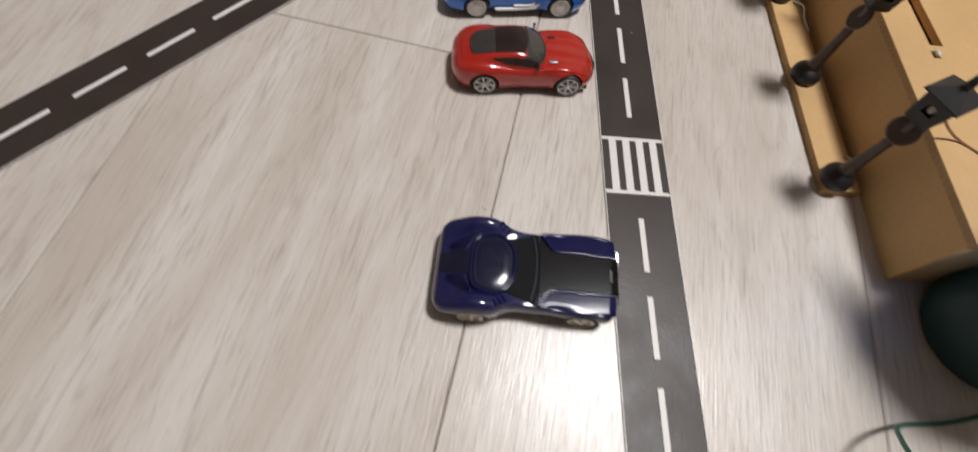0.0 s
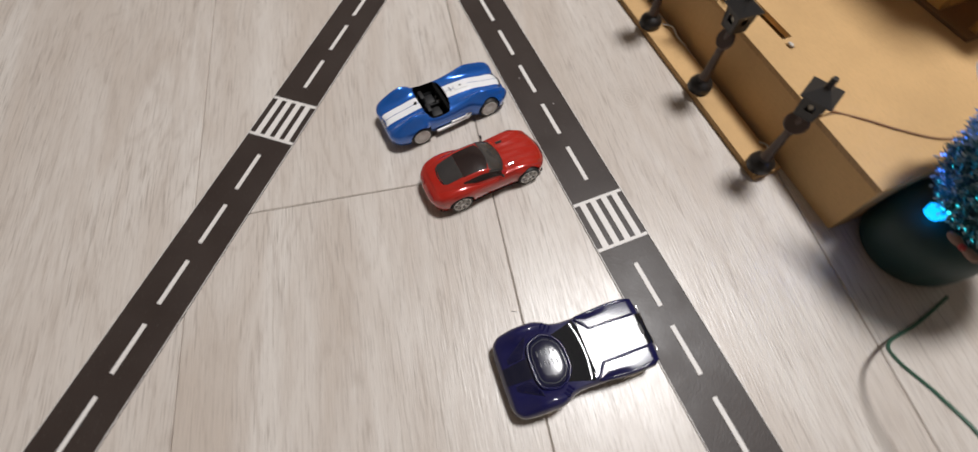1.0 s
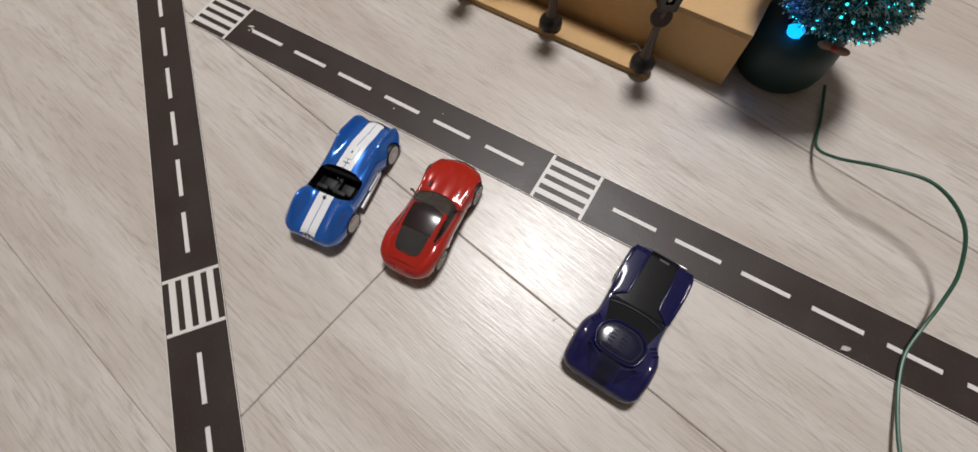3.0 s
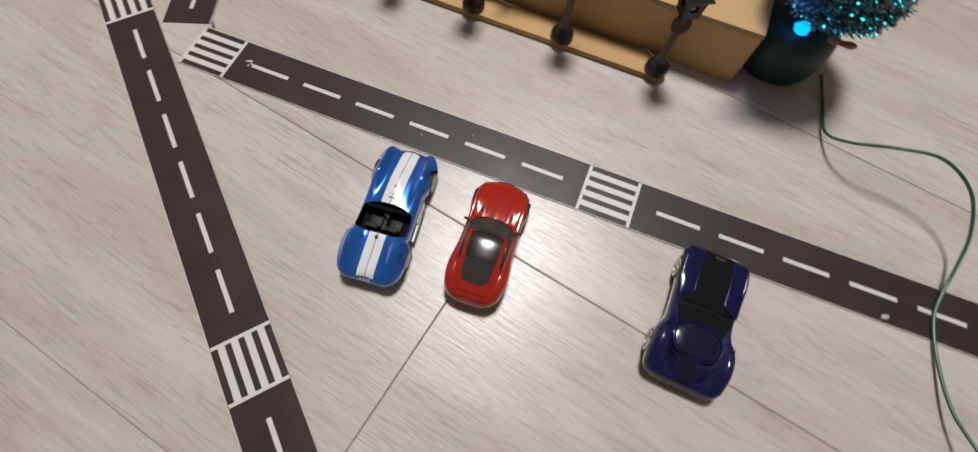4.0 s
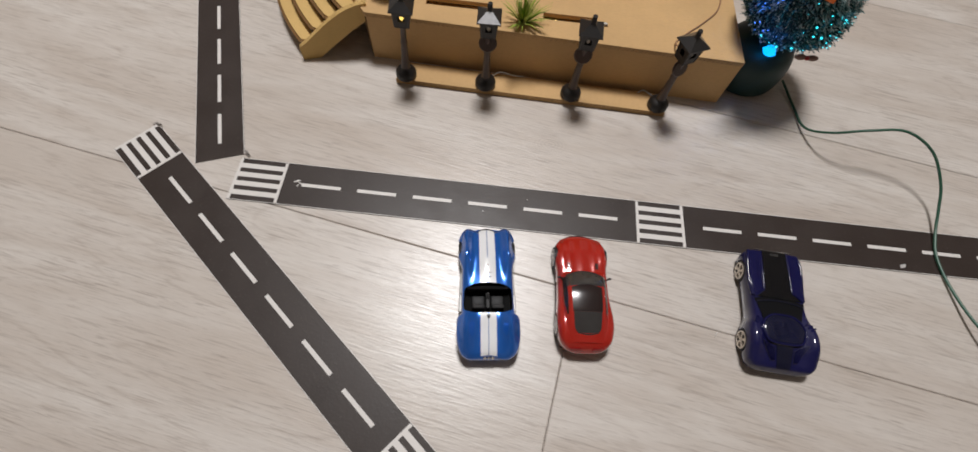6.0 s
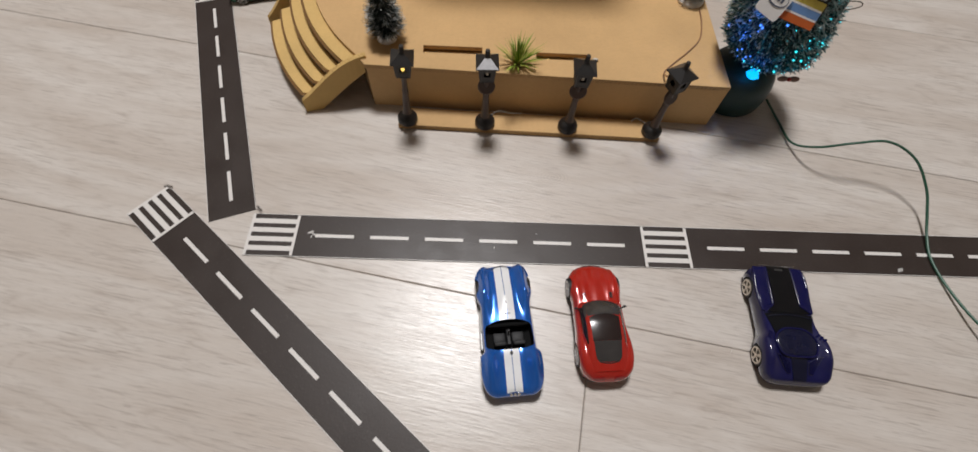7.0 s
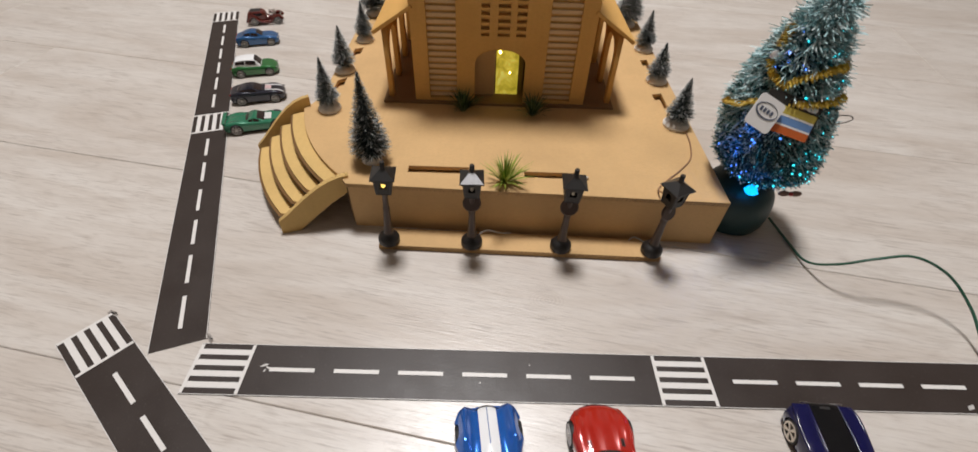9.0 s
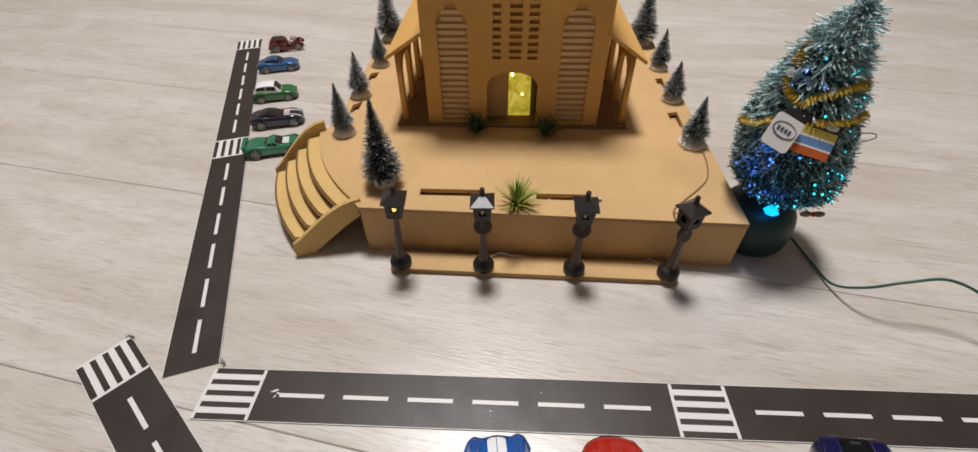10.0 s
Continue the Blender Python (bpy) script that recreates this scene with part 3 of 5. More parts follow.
arcade(1.36)
arcade(6.42)
for xa, za, xb, zb in ((2.0, 2.16, 1.14, 1.6), (5.78, 2.16, 6.68, 1.56)):
    d = Vector((xb - xa, zb - za))
    bm = box(0, d.length, 6.66, 12.75, -0.04, 0.04, 0.008)
    part("aisle_roof", bm, M_CHURCH, church, m=pose(xa * U, 0, za * U, 0, -math.degrees(math.atan2(d.y, d.x)), 0))
wall_xz("door_leaf", [rect(3.26, 3.76, 0.065, 1.42)], YF + 0.3, 0.05, M_CARD, church, "brown cardboard door leaf, half closed")

# ---- toy cars ----
def paint(name, col, rough=0.22, flake=0.25, metal=0.35, spec=0.5):
    n = Nodes(name)
    vec = n.coords()
    f, s = n.noise(vec, 70.0, 4.0), n.noise(vec, 2600.0, 2.0)
    c = n.mix(f, tuple(v * 0.85 for v in col), tuple(min(1, v * 1.12) for v in col))
    n.colour(n.mix(n.ramp(s, [(0.5, g3(0.0)), (0.8, g3(flake))]), c, tuple(min(1, v * 1.7 + 0.02) for v in col)))
    n.put(Roughness=rough, Metallic=metal, Specular_IOR_Level=spec, Coat_Weight=1.0, Coat_Roughness=0.05)
    n.bump(f, 0.04, 0.0006)
    return n.mat


M_RED = paint("red_enamel", (0.43, 0.019, 0.011), rough=0.18, metal=0.1)
M_BLUE = paint("bright_blue_enamel", (0.016, 0.14, 0.56), metal=0.45)
M_NAVY = paint("navy_enamel", (0.008, 0.008, 0.062), rough=0.5, flake=0.05, metal=0.0, spec=0.15)
M_NAVYGLOSS = paint("polished_navy_enamel", (0.008, 0.008, 0.055), rough=0.13, flake=0.0, metal=0.0, spec=0.42)
M_NAVYGLOSS.node_tree.nodes["Principled BSDF"].inputs["Coat Weight"].default_value = 0.0
M_DECK = paint("blue_black_enamel", (0.005, 0.006, 0.02), rough=0.4, flake=0.05, metal=0.0, spec=0.2)
M_GREEN = paint("green_enamel", (0.03, 0.19, 0.105), metal=0.2)
M_GREEN2 = paint("leaf_green_enamel", (0.02, 0.15, 0.035), metal=0.2)
M_STEEL_BLUE = paint("steel_blue_enamel", (0.025, 0.11, 0.28), metal=0.3)
M_MAROON = paint("maroon_enamel", (0.13, 0.018, 0.012), metal=0.25)
M_MIDNIGHT = paint("midnight_enamel", (0.014, 0.016, 0.03), metal=0.3)
M_WHITE = plain("white_print", (0.84, 0.84, 0.84), 0.3, coat=0.5, vary=0.04)
M_HOODBLACK = plain("satin_black_print", (0.006, 0.006, 0.007), 0.15)
M_HOODBLACK.node_tree.nodes["Principled BSDF"].inputs["Specular IOR Level"].default_value = 0.42
M_GLASS = plain("smoked_glass", (0.022, 0.013, 0.012), 0.2, coat=0.15, vary=0.3, scale=60)
M_REARGLASS = plain("grey_rear_glass", (0.04, 0.037, 0.036), 0.12, coat=0.4, vary=0.4, scale=90)
M_GREYGLASS = plain("smoky_windscreen", (0.055, 0.05, 0.046), 0.12, coat=1.0, vary=0.5, scale=150)
M_BLUEGLASS = plain("dark_blue_canopy", (0.008, 0.009, 0.03), 0.16, vary=0.3, scale=60)
M_CHROME = plain("chrome", (0.75, 0.74, 0.72), 0.16, 1.0)
M_RIM = plain("silver_rim", (0.74, 0.73, 0.71), 0.4, 0.2)
M_GOLDRIM = plain("pale_gold_rim", (0.66, 0.60, 0.52), 0.3, 0.7)
M_PALERIM = plain("pale_silver_rim", (0.9, 0.88, 0.86), 0.4, 0.05)
M_TYRE = plain("black_tyre", (0.014, 0.013, 0.013), 0.6)
M_COCKPIT = plain("black_interior", (0.006, 0.006, 0.006), 0.75, bump=0.2)
M_COCKPIT.node_tree.nodes["Principled BSDF"].inputs["Specular IOR Level"].default_value = 0.1
M_SEAT = plain("dark_seat", (0.01, 0.01, 0.011), 0.6, bump=0.2)
M_CHASSIS = plain("black_chassis", (0.02, 0.018, 0.017), 0.5)
M_TAILRED = plain("red_lens", (0.30, 0.012, 0.012), 0.2, coat=0.6)
M_REDLENS = plain("tinted_headlamp_lens", (0.30, 0.035, 0.025), 0.12, coat=1.0)
M_TRIM = plain("dark_chrome", (0.30, 0.30, 0.33), 0.2, 1.0)
M_MATT = paint("dull_black", (0.004, 0.004, 0.005), rough=0.6, flake=0.0, metal=0.0, spec=0.1)
M_MATT.node_tree.nodes["Principled BSDF"].inputs["Coat Weight"].default_value = 0.0
M_LENS = plain("headlamp_lens", (0.22, 0.21, 0.2), 0.15, coat=1.0)
M_LOUVRE = plain("brushed_blue_black", (0.03, 0.03, 0.055), 0.3, 0.4)
SIDE = [(0.0, 0.9), (0.2, 0.975), (0.45, 1.0), (0.75, 0.985), (1.0, 0.93)]


class Shell:
    """A car body as a surface: along y, across by a from -1 to 1."""

    def __init__(self, width, top, low, bumps=(), crown=0.035, ends=()):
        self.w, self.t, self.b, self.bumps, self.crown, self.ends = curve_at(width), curve_at(top), curve_at(low), bumps, crown, ends
        self.y0, self.y1 = width[0][0], width[-1][0]

    def __call__(self, y, a):
        q, s = abs(a), 1 if a >= 0 else -1
        w, t = self.w(y), self.t(y)
        r = min(1.0, q / 0.62)
        x = 0.9 * w * r
        z = t - self.crown * r ** 2.6 + sum(h * math.exp(-((x - xf) / sx) ** 2 - ((y - yf) / sy) ** 2) for xf, sx, yf, sy, h in self.bumps)
        if q > 0.62:
            e = (q - 0.62) / 0.38
            x = w * float(np.interp(e, [p[0] for p in SIDE], [p[1] for p in SIDE]))
            z = z + (self.b(y) - z) * e ** 1.25
        shift = 0.0
        for y_from, y_to, xc, sx, d in self.ends:
            f = min(1.0, max(0.0, (y - y_from) / (y_to - y_from)))
            shift += d * f * f * math.exp(-((x - xc) / sx) ** 2)
        return Vector((s * x, y + shift, z))

    def across(self, y, x):
        """The a at a given x on the upper side."""
        return 0.62 * x / (0.9 * self.w(y))

    def mesh(self, ny=46, na=37):
        rows = []
        for k in range(ny):
            y = (self.y0 + self.y1) / 2 - (self.y1 - self.y0) / 2 * math.cos(math.pi * k / (ny - 1))
            rows.append([self(y, -1 + 2 * j / (na - 1)) for j in range(na)])
        bm, vs = grid_mesh(rows, True)
        bm.faces.new(vs[0])
        bm.faces.new(vs[-1][::-1])
        return bm


class Cabin:
    """The roof and windows' surface on top of a shell."""

    def __init__(self, shell, roof, roof_half, base_half):
        self.s, self.r, self.rw, self.bw = shell, curve_at(roof), curve_at(roof_half), curve_at(base_half)
        self.y0, self.y1 = roof[0][0], roof[-1][0]

    def __call__(self, y, a):
        q, s = abs(a), 1 if a >= 0 else -1
        rw, bw, rz = self.rw(y), self.bw(y), self.r(y)
        if q <= 0.5:
            return Vector((s * rw * q / 0.5, y, rz - 0.022 * (q / 0.5) ** 2.2))
        e = (q - 0.5) / 0.5
        base = min(self.s(y, self.s.across(y, bw)).z, rz) - 0.02
        return Vector((s * (rw + (bw - rw) * (e ** 0.85)), y, (rz - 0.022) + (base - rz + 0.022) * e ** 1.15))

    across = None
    mesh = Shell.mesh


def patch(surface, y0, y1, a0, a1, off=0.006, ny=14, na=8, bow=0.0, lift=0.0):
    """A thin panel that follows a surface, its rim sunk into it. a0 and a1 may be functions of y."""
    f0, f1 = (a0 if callable(a0) else lambda y: a0), (a1 if callable(a1) else lambda y: a1)

    def point(i, j):
        v = y0 + (y1 - y0) * min(max(i, 0), ny) / ny
        across = min(max(j, 0), na) / na
        a = f0(v) + (f1(v) - f0(v)) * across
        v += (bow + (lift - bow) * (min(max(i, 0), ny) / ny)) * (2 * across - 1) ** 2
        p = surface(v, a)
        e = 0.004
        du, dv = surface(v + e, a) - surface(v - e, a), surface(v, a + e) - surface(v, a - e)
        nrm = dv.cross(du)
        nrm = nrm.normalized() if nrm.length > 1e-9 else Vector((0, 0, 1))
        if nrm.z < -0.2:
            nrm = -nrm
        rim = i < 0 or j < 0 or i > ny or j > na
        return p + nrm * (-0.008 if rim else off)
    bm, _ = grid_mesh([[point(i, j) for j in range(-1, na + 2)] for i in range(-1, ny + 2)])
    return bm


def cut(ob, cutters):
    """Takes the cutters' volumes out of a body and keeps the result as its mesh."""
    made = []
    for bm in cutters:
        bmesh.ops.scale(bm, vec=(U, U, U), verts=bm.verts)
        bmesh.ops.recalc_face_normals(bm, faces=bm.faces)
        mesh = bpy.data.meshes.new("cutter")
        bm.to_mesh(mesh)
        bm.free()
        tool = bpy.data.objects.new("cutter", mesh)
        scene.collection.objects.link(tool)
        mod = ob.modifiers.new("cut", "BOOLEAN")
        mod.operation, mod.object, mod.solver = "DIFFERENCE", tool, "EXACT"
        made.append(tool)
    parent, ob.parent = ob.parent, None
    basis = ob.matrix_basis.copy()
    ob.matrix_basis = Matrix()
    bpy.context.view_layer.update()
    done = bpy.data.meshes.new_from_object(ob.evaluated_get(bpy.context.evaluated_depsgraph_get()))
    ob.modifiers.clear()
    ob.data = done
    ob.parent, ob.matrix_basis = parent, basis
    done.polygons.foreach_set("use_smooth", [True] * len(done.polygons))
    done.set_sharp_from_angle(angle=radians(35))
    for tool in made:
        bpy.data.objects.remove(tool)


def well(y, r, x0, x1):
    bm = lathe([(r, x0), (r, x1)], 26)
    bmesh.ops.rotate(bm, verts=bm.verts, matrix=Matrix.Rotation(math.pi / 2, 3, "Y"))
    bmesh.ops.translate(bm, verts=bm.verts, vec=(0, y, r * 0.93))
    return bm


def wheel_meshes(r, width, spokes, rim_mat):
    """Tyre and rim about the x axis, the outer face towards +x."""
    side = Matrix.Rotation(math.pi / 2, 3, "Y")
    tyre = lathe([(r * 0.62, -width / 2), (r * 0.93, -width / 2), (r, -width / 2 + 0.02), (r, width / 2 - 0.02), (r * 0.94, width / 2), (r * 0.8, width / 2), (r * 0.78, width / 2 - 0.04)], 26)
    rim = lathe([(r * 0.78, width / 2 - 0.035), (r * 0.8, width / 2 + 0.002), (r * (0.66 if spokes == 5 else 0.74), width / 2 + 0.004), (r * (0.64 if spokes == 5 else 0.7), width / 2 - 0.03)] + ([(r * 0.2, width / 2 - 0.034)] if spokes > 12 else []), 26)
    for f in [f for f in rim.faces if len(f.verts) > 4]:
        rim.faces.remove(f)
    lathe([(r * 0.17, width / 2 - 0.04), (r * 0.16, width / 2 + 0.004), (r * 0.08, width / 2 + 0.012)], 12, rim)
    for k in range(spokes):
        bar = bmesh.ops.create_cube(rim, size=1.0)["verts"]
        for v in bar:
            v.co = Vector((v.co.x * r * (0.2 if spokes == 5 else 0.1 if spokes < 8 else 0.1 if spokes > 12 else 0.06) * (1.5 if v.co.y > 0 else 0.8), r * 0.42 + v.co.y * r * 0.62, width / 2 - 0.012 + v.co.z * 0.028))
        bmesh.ops.rotate(rim, verts=bar, matrix=Matrix.Rotation(2 * math.pi * k / spokes, 3, "Z"))
    out = []
    for nm, bm, mat in (("wheel", tyre, M_TYRE), ("rim", rim, rim_mat)):
        bmesh.ops.rotate(bm, verts=bm.verts, matrix=side)
        bmesh.ops.scale(bm, vec=(U, U, U), verts=bm.verts)
        bmesh.ops.recalc_face_normals(bm, faces=bm.faces)
        mesh = bpy.data.meshes.new(nm)
        bm.to_mesh(mesh)
        bm.free()
        out.append(finish(mesh, mat, True))
    return out


def wheels(car, places, r, width, spokes, rim_mat, rim_label):
    tyre, rim = wheel_meshes(r, width, spokes, rim_mat)
    for x, y in places:
        for s in (1, -1):
            hub = under("wheel", tyre, car, m=at(s * x, y, r, 0 if s > 0 else 180))
            under("rim", rim, hub, rim_label)


def red_coupe(m):
    car = thing("toy_car", "glossy red die-cast coupe with a black glass roof", "toy car", m, "toy cars by the road tape")
    s = Shell([(-1.0, 0.13), (-0.985, 0.22), (-0.93, 0.325), (-0.82, 0.405), (-0.55, 0.45), (-0.1, 0.41), (0.3, 0.405), (0.5, 0.442), (0.64, 0.446), (0.76, 0.412), (0.86, 0.345), (0.93, 0.255), (0.97, 0.17), (0.985, 0.11)],
              [(-1.0, 0.27), (-0.95, 0.355), (-0.86, 0.42), (-0.7, 0.45), (-0.45, 0.45), (0.0, 0.43), (0.3, 0.42), (0.6, 0.385), (0.85, 0.31), (0.95, 0.25), (0.99, 0.2)],
              [(-1.0, 0.2), (-0.9, 0.1), (0.85, 0.08), (0.985, 0.13)],
              [(0.34, 0.1, -0.56, 0.26, 0.05), (0.33, 0.09, 0.58, 0.27, 0.05), (0.0, 0.06, 0.6, 0.4, 0.012), (0.19, 0.035, 0.55, 0.32, 0.022)])
    body = part("body", s.mesh(), M_RED, car, smooth=True)
    r = 0.18
    cut(body, [well(y, r + 0.02, a, b) for y in (-0.56, 0.585) for a, b in ((0.24, 0.7), (-0.7, -0.24))])
    c = Cabin(s, [(-0.87, 0.44), (-0.6, 0.535), (-0.38, 0.585), (-0.16, 0.6), (-0.02, 0.582), (0.275, 0.425)],
              [(-0.86, 0.2), (-0.55, 0.245), (-0.1, 0.262), (0.2, 0.28), (0.38, 0.28)], [(-0.86, 0.29), (-0.55, 0.345), (-0.1, 0.372), (0.2, 0.365), (0.38, 0.335)])
    part("cabin", c.mesh(34, 29), M_RED, car, smooth=True)
    part("windscreen_frame", patch(c, -0.01, 0.27, -0.7, 0.7, 0.004, bow=-0.05, lift=-0.15), M_CHASSIS, car, "black windscreen surround", True)
    part("windscreen", patch(c, 0.015, 0.24, -0.6, 0.6, 0.009, bow=-0.05, lift=-0.15), M_GREYGLASS, car, "smoky grey windscreen", True)
    part("roof_panel", patch(c, -0.43, -0.004, -0.45, 0.45, 0.006, 18, 10, bow=0.0, lift=-0.05), M_GLASS, car, "black glass roof panel", True)
    part("rear_window", patch(c, -0.74, -0.432, lambda y: -0.43 + 0.25 * max(0.0, -0.7 - y) / 0.04 * 0.2, lambda y: 0.43 - 0.25 * max(0.0, -0.7 - y) / 0.04 * 0.2, 0.006, 14, 10, bow=0.02), M_REARGLASS, car, "smoky grey rear window", True)
    part("rear_window_edge", patch(c, -0.765, -0.75, -0.36, 0.36, 0.006, 2, 8, bow=0.03, lift=0.03), M_TRIM, car, "thin bright edge below the rear glass", True)
    for q in (1, -1):
        part("side_window", patch(c, -0.46, 0.15, lambda y, q=q: min(q * (0.6 + 0.2 * max(0.0, -0.2 - y) ** 1.0), q * (0.83 - 0.55 * max(0.0, -0.28 - y))), lambda y, q=q: max(q * (0.6 + 0.2 * max(0.0, -0.2 - y)), q * (0.83 - 0.55 * max(0.0, -0.28 - y))), 0.005, 16, 5), M_GLASS, car, "black side window", True)
        part("side_sill", patch(s, -0.38, 0.4, *sorted((q * 0.94, q * 0.985)), 0.006), M_CHASSIS, car, "black sill")
        crest = [s(y, q * s.across(y, x)) + Vector((0, 0, 0.002)) for y, x in ((0.2, 0.355), (0.4, 0.36), (0.6, 0.365), (0.8, 0.34), (0.88, 0.31))]
        part("fender_crest", tube(smooth_line(crest, 5), 0.012, 6), M_RED, car, smooth=True)
        part("headlight", patch(s, 0.78, 0.9, *sorted((q * 0.5, q * 0.6)), 0.005, 6, 4), M_REDLENS, car, "small dark headlight", True)
        part("tail_light", patch(s, -0.975, -0.935, *sorted((q * 0.2, q * 0.6)), 0.008, 4, 6), M_TAILRED, car, "red tail light", True)
        for k, mat in enumerate((M_CHASSIS, M_TRIM, M_CHASSIS)):
            x0, x1 = 0.2 + 0.018 * k, 0.212 + 0.018 * k
            part("bonnet_vent", patch(s, 0.31, 0.41, lambda y, q=q, x0=x0, x1=x1: min(q * s.across(y, x0), q * s.across(y, x1)), lambda y, q=q, x0=x0, x1=x1: max(q * s.across(y, x0), q * s.across(y, x1)), 0.009, 4, 2), mat, car)
        bm = ball(q * 0.4, 0.135, 0.475, 0.034, 0.02, 0.02)
        tube([(q * 0.345, 0.12, 0.43), (q * 0.385, 0.13, 0.47)], 0.012, 6, bm)
        part("mirror", bm, M_CHASSIS, car, "black door mirror", True)
    part("front_grille", patch(s, 0.955, 0.985, -0.5, 0.5, 0.007, 4, 8), M_CHASSIS, car, "black grille")
    part("base", box(-0.36, 0.36, -0.9, 0.88, 0.06, 0.13, 0.02), M_CHASSIS, car, "black base plate")
    wheels(car, [(0.368, -0.56), (0.368, 0.585)], r, 0.13, 7, M_PALERIM, "silver spoked rim")
    return car


def blue_roadster(m):
    car = thing("toy_car", "bright blue open die-cast roadster with white stripes", "toy car", m, "toy cars by the road tape")
    s = Shell([(-1.05, 0.3), (-1.035, 0.355), (-1.0, 0.41), (-0.92, 0.457), (-0.8, 0.485), (-0.62, 0.5), (-0.5, 0.492), (-0.445, 0.472), (-0.415, 0.435), (-0.39, 0.418), (-0.1, 0.412), (0.3, 0.408), (0.62, 0.482), (0.85, 0.474), (0.98, 0.42), (1.04, 0.345), (1.07, 0.24)],
              [(-1.05, 0.31), (-0.98, 0.35), (-0.65, 0.41), (-0.4, 0.445), (0.1, 0.445), (0.5, 0.42), (0.8, 0.35), (0.98, 0.305), (1.07, 0.235)],
              [(-1.05, 0.2), (-0.95, 0.12), (0.9, 0.1), (1.07, 0.15)],
              [(0.335, 0.075, 0.68, 0.42, 0.155), (0.345, 0.105, -0.82, 0.26, 0.11), (0.34, 0.105, -0.57, 0.2, 0.125), (0.0, 0.12, 0.45, 0.25, 0.03), (0.33, 0.09, 0.98, 0.16, 0.035)], crown=0.06,
              ends=((0.75, 1.05, 0.29, 0.12, 0.04), (0.8, 1.05, 0.15, 0.05, -0.03), (0.8, 1.05, 0.0, 0.14, 0.03), (-0.8, -1.04, 0.28, 0.13, -0.025), (-0.85, -1.04, 0.0, 0.13, 0.02)))
    body = part("body", s.mesh(110, 57), M_BLUE, car, smooth=True)
    r = 0.178
    rim = rounded([(-0.375, -0.4), (0.375, -0.4), (0.378, -0.15), (0.365, 0.0), (0.2, 0.065), (0.0, 0.09), (-0.2, 0.065), (-0.365, 0.0), (-0.378, -0.15)], 3, 0.3)
    cut(body, [well(y, r + 0.022, a, b) for y in (-0.58, 0.68) for a, b in ((0.25, 0.8), (-0.8, -0.25))] + [loop_solid([(rim, 0.2), (rim, 0.9)])])
    lip = [s(y, s.across(y, abs(x))).z for x, y in rim]
    shrunk = lambda k: [(x * k, -0.16 + (y + 0.16) * k) for x, y in rim]
    tub, vs = grid_mesh([[(x, y, 0.19) for x, y in shrunk(1.01)], [(x, y, z - 0.002) for (x, y), z in zip(shrunk(1.01), lip)],
                         [(x, y, z + 0.004) for (x, y), z in zip(shrunk(0.985), lip)], [(x, y, 0.21) for x, y in shrunk(0.95)]], True)
    tub.faces.new(vs[0][::-1])
    tub.faces.new(vs[-1])
    box(-0.33, 0.33, -0.03, 0.045, 0.3, 0.415, 0.03, tub, 2)
    part("cockpit", tub, M_COCKPIT, car, "black cockpit tub", True)
    for q in (1, -1):
        seat = box(q * 0.15 - 0.1, q * 0.15 + 0.1, -0.26, -0.08, 0.2, 0.27, 0.03, segs=2)
        box(q * 0.15 - 0.1, q * 0.15 + 0.1, -0.34, -0.26, 0.2, 0.44, 0.035, seat, segs=2)
        part("seat", seat, M_SEAT, car, "dark bucket seat", True)
        for a, b, c0, c1 in ((-1.035, -0.4, 0.005, 0.122), (0.065, 1.05, 0.005, 0.128)):
            part("stripe", patch(s, a, b, lambda y, q=q, c0=c0, c1=c1: min(q * s.across(y, c0), q * s.across(y, c1)), lambda y, q=q, c0=c0, c1=c1: max(q * s.across(y, c0), q * s.across(y, c1)), 0.004, 26, 3), M_WHITE, car, "white racing stripe", True)
        pipe = tube([(q * 0.385, 0.36, 0.2), (q * 0.415, 0.3, 0.15), (q * 0.428, -0.02, 0.13), (q * 0.435, -0.3, 0.13)], 0.026, 10)
        tube([(q * 0.39, 0.3, 0.22), (q * 0.418, 0.24, 0.19), (q * 0.42, -0.02, 0.185)], 0.016, 8, pipe)
        part("side_pipe", pipe, M_RIM, car, "chrome side exhaust pipe", True)
        part("headlight", ball(q * 0.32, 1.0, 0.315, 0.05, 0.03, 0.045), M_LENS, car, "round headlight", True)
    part("tunnel", box(-0.035, 0.035, -0.3, 0.01, 0.2, 0.31, 0.015), M_SEAT, car)
    ring = [(-0.15 + 0.07 * math.cos(a), -0.025, 0.37 + 0.07 * math.sin(a)) for a in [2 * math.pi * k / 20 for k in range(21)]]
    part("steering_wheel", tube(ring, 0.01, 6), M_COCKPIT, car, smooth=True)
    part("gear_lever", lathe([(0.012, 0.3), (0.01, 0.4), (0.02, 0.42), (0.01, 0.44)], 8, cy=-0.1), M_CHASSIS, car)
    screen = [(0.28 * math.sin(a), 0.06 - 0.05 * (1 - math.cos(a)), 0.44 + 0.03 * math.cos(a)) for a in [-1.3 + 2.6 * k / 14 for k in range(15)]]
    part("screen_rim", tube(screen, 0.009, 6), M_COCKPIT, car, "dark windscreen rim", True)
    part("fuel_cap", lathe([(0.025, 0.42), (0.025, 0.47), (0.018, 0.475)], 10, cx=0.0, cy=-0.46), M_CHASSIS, car)
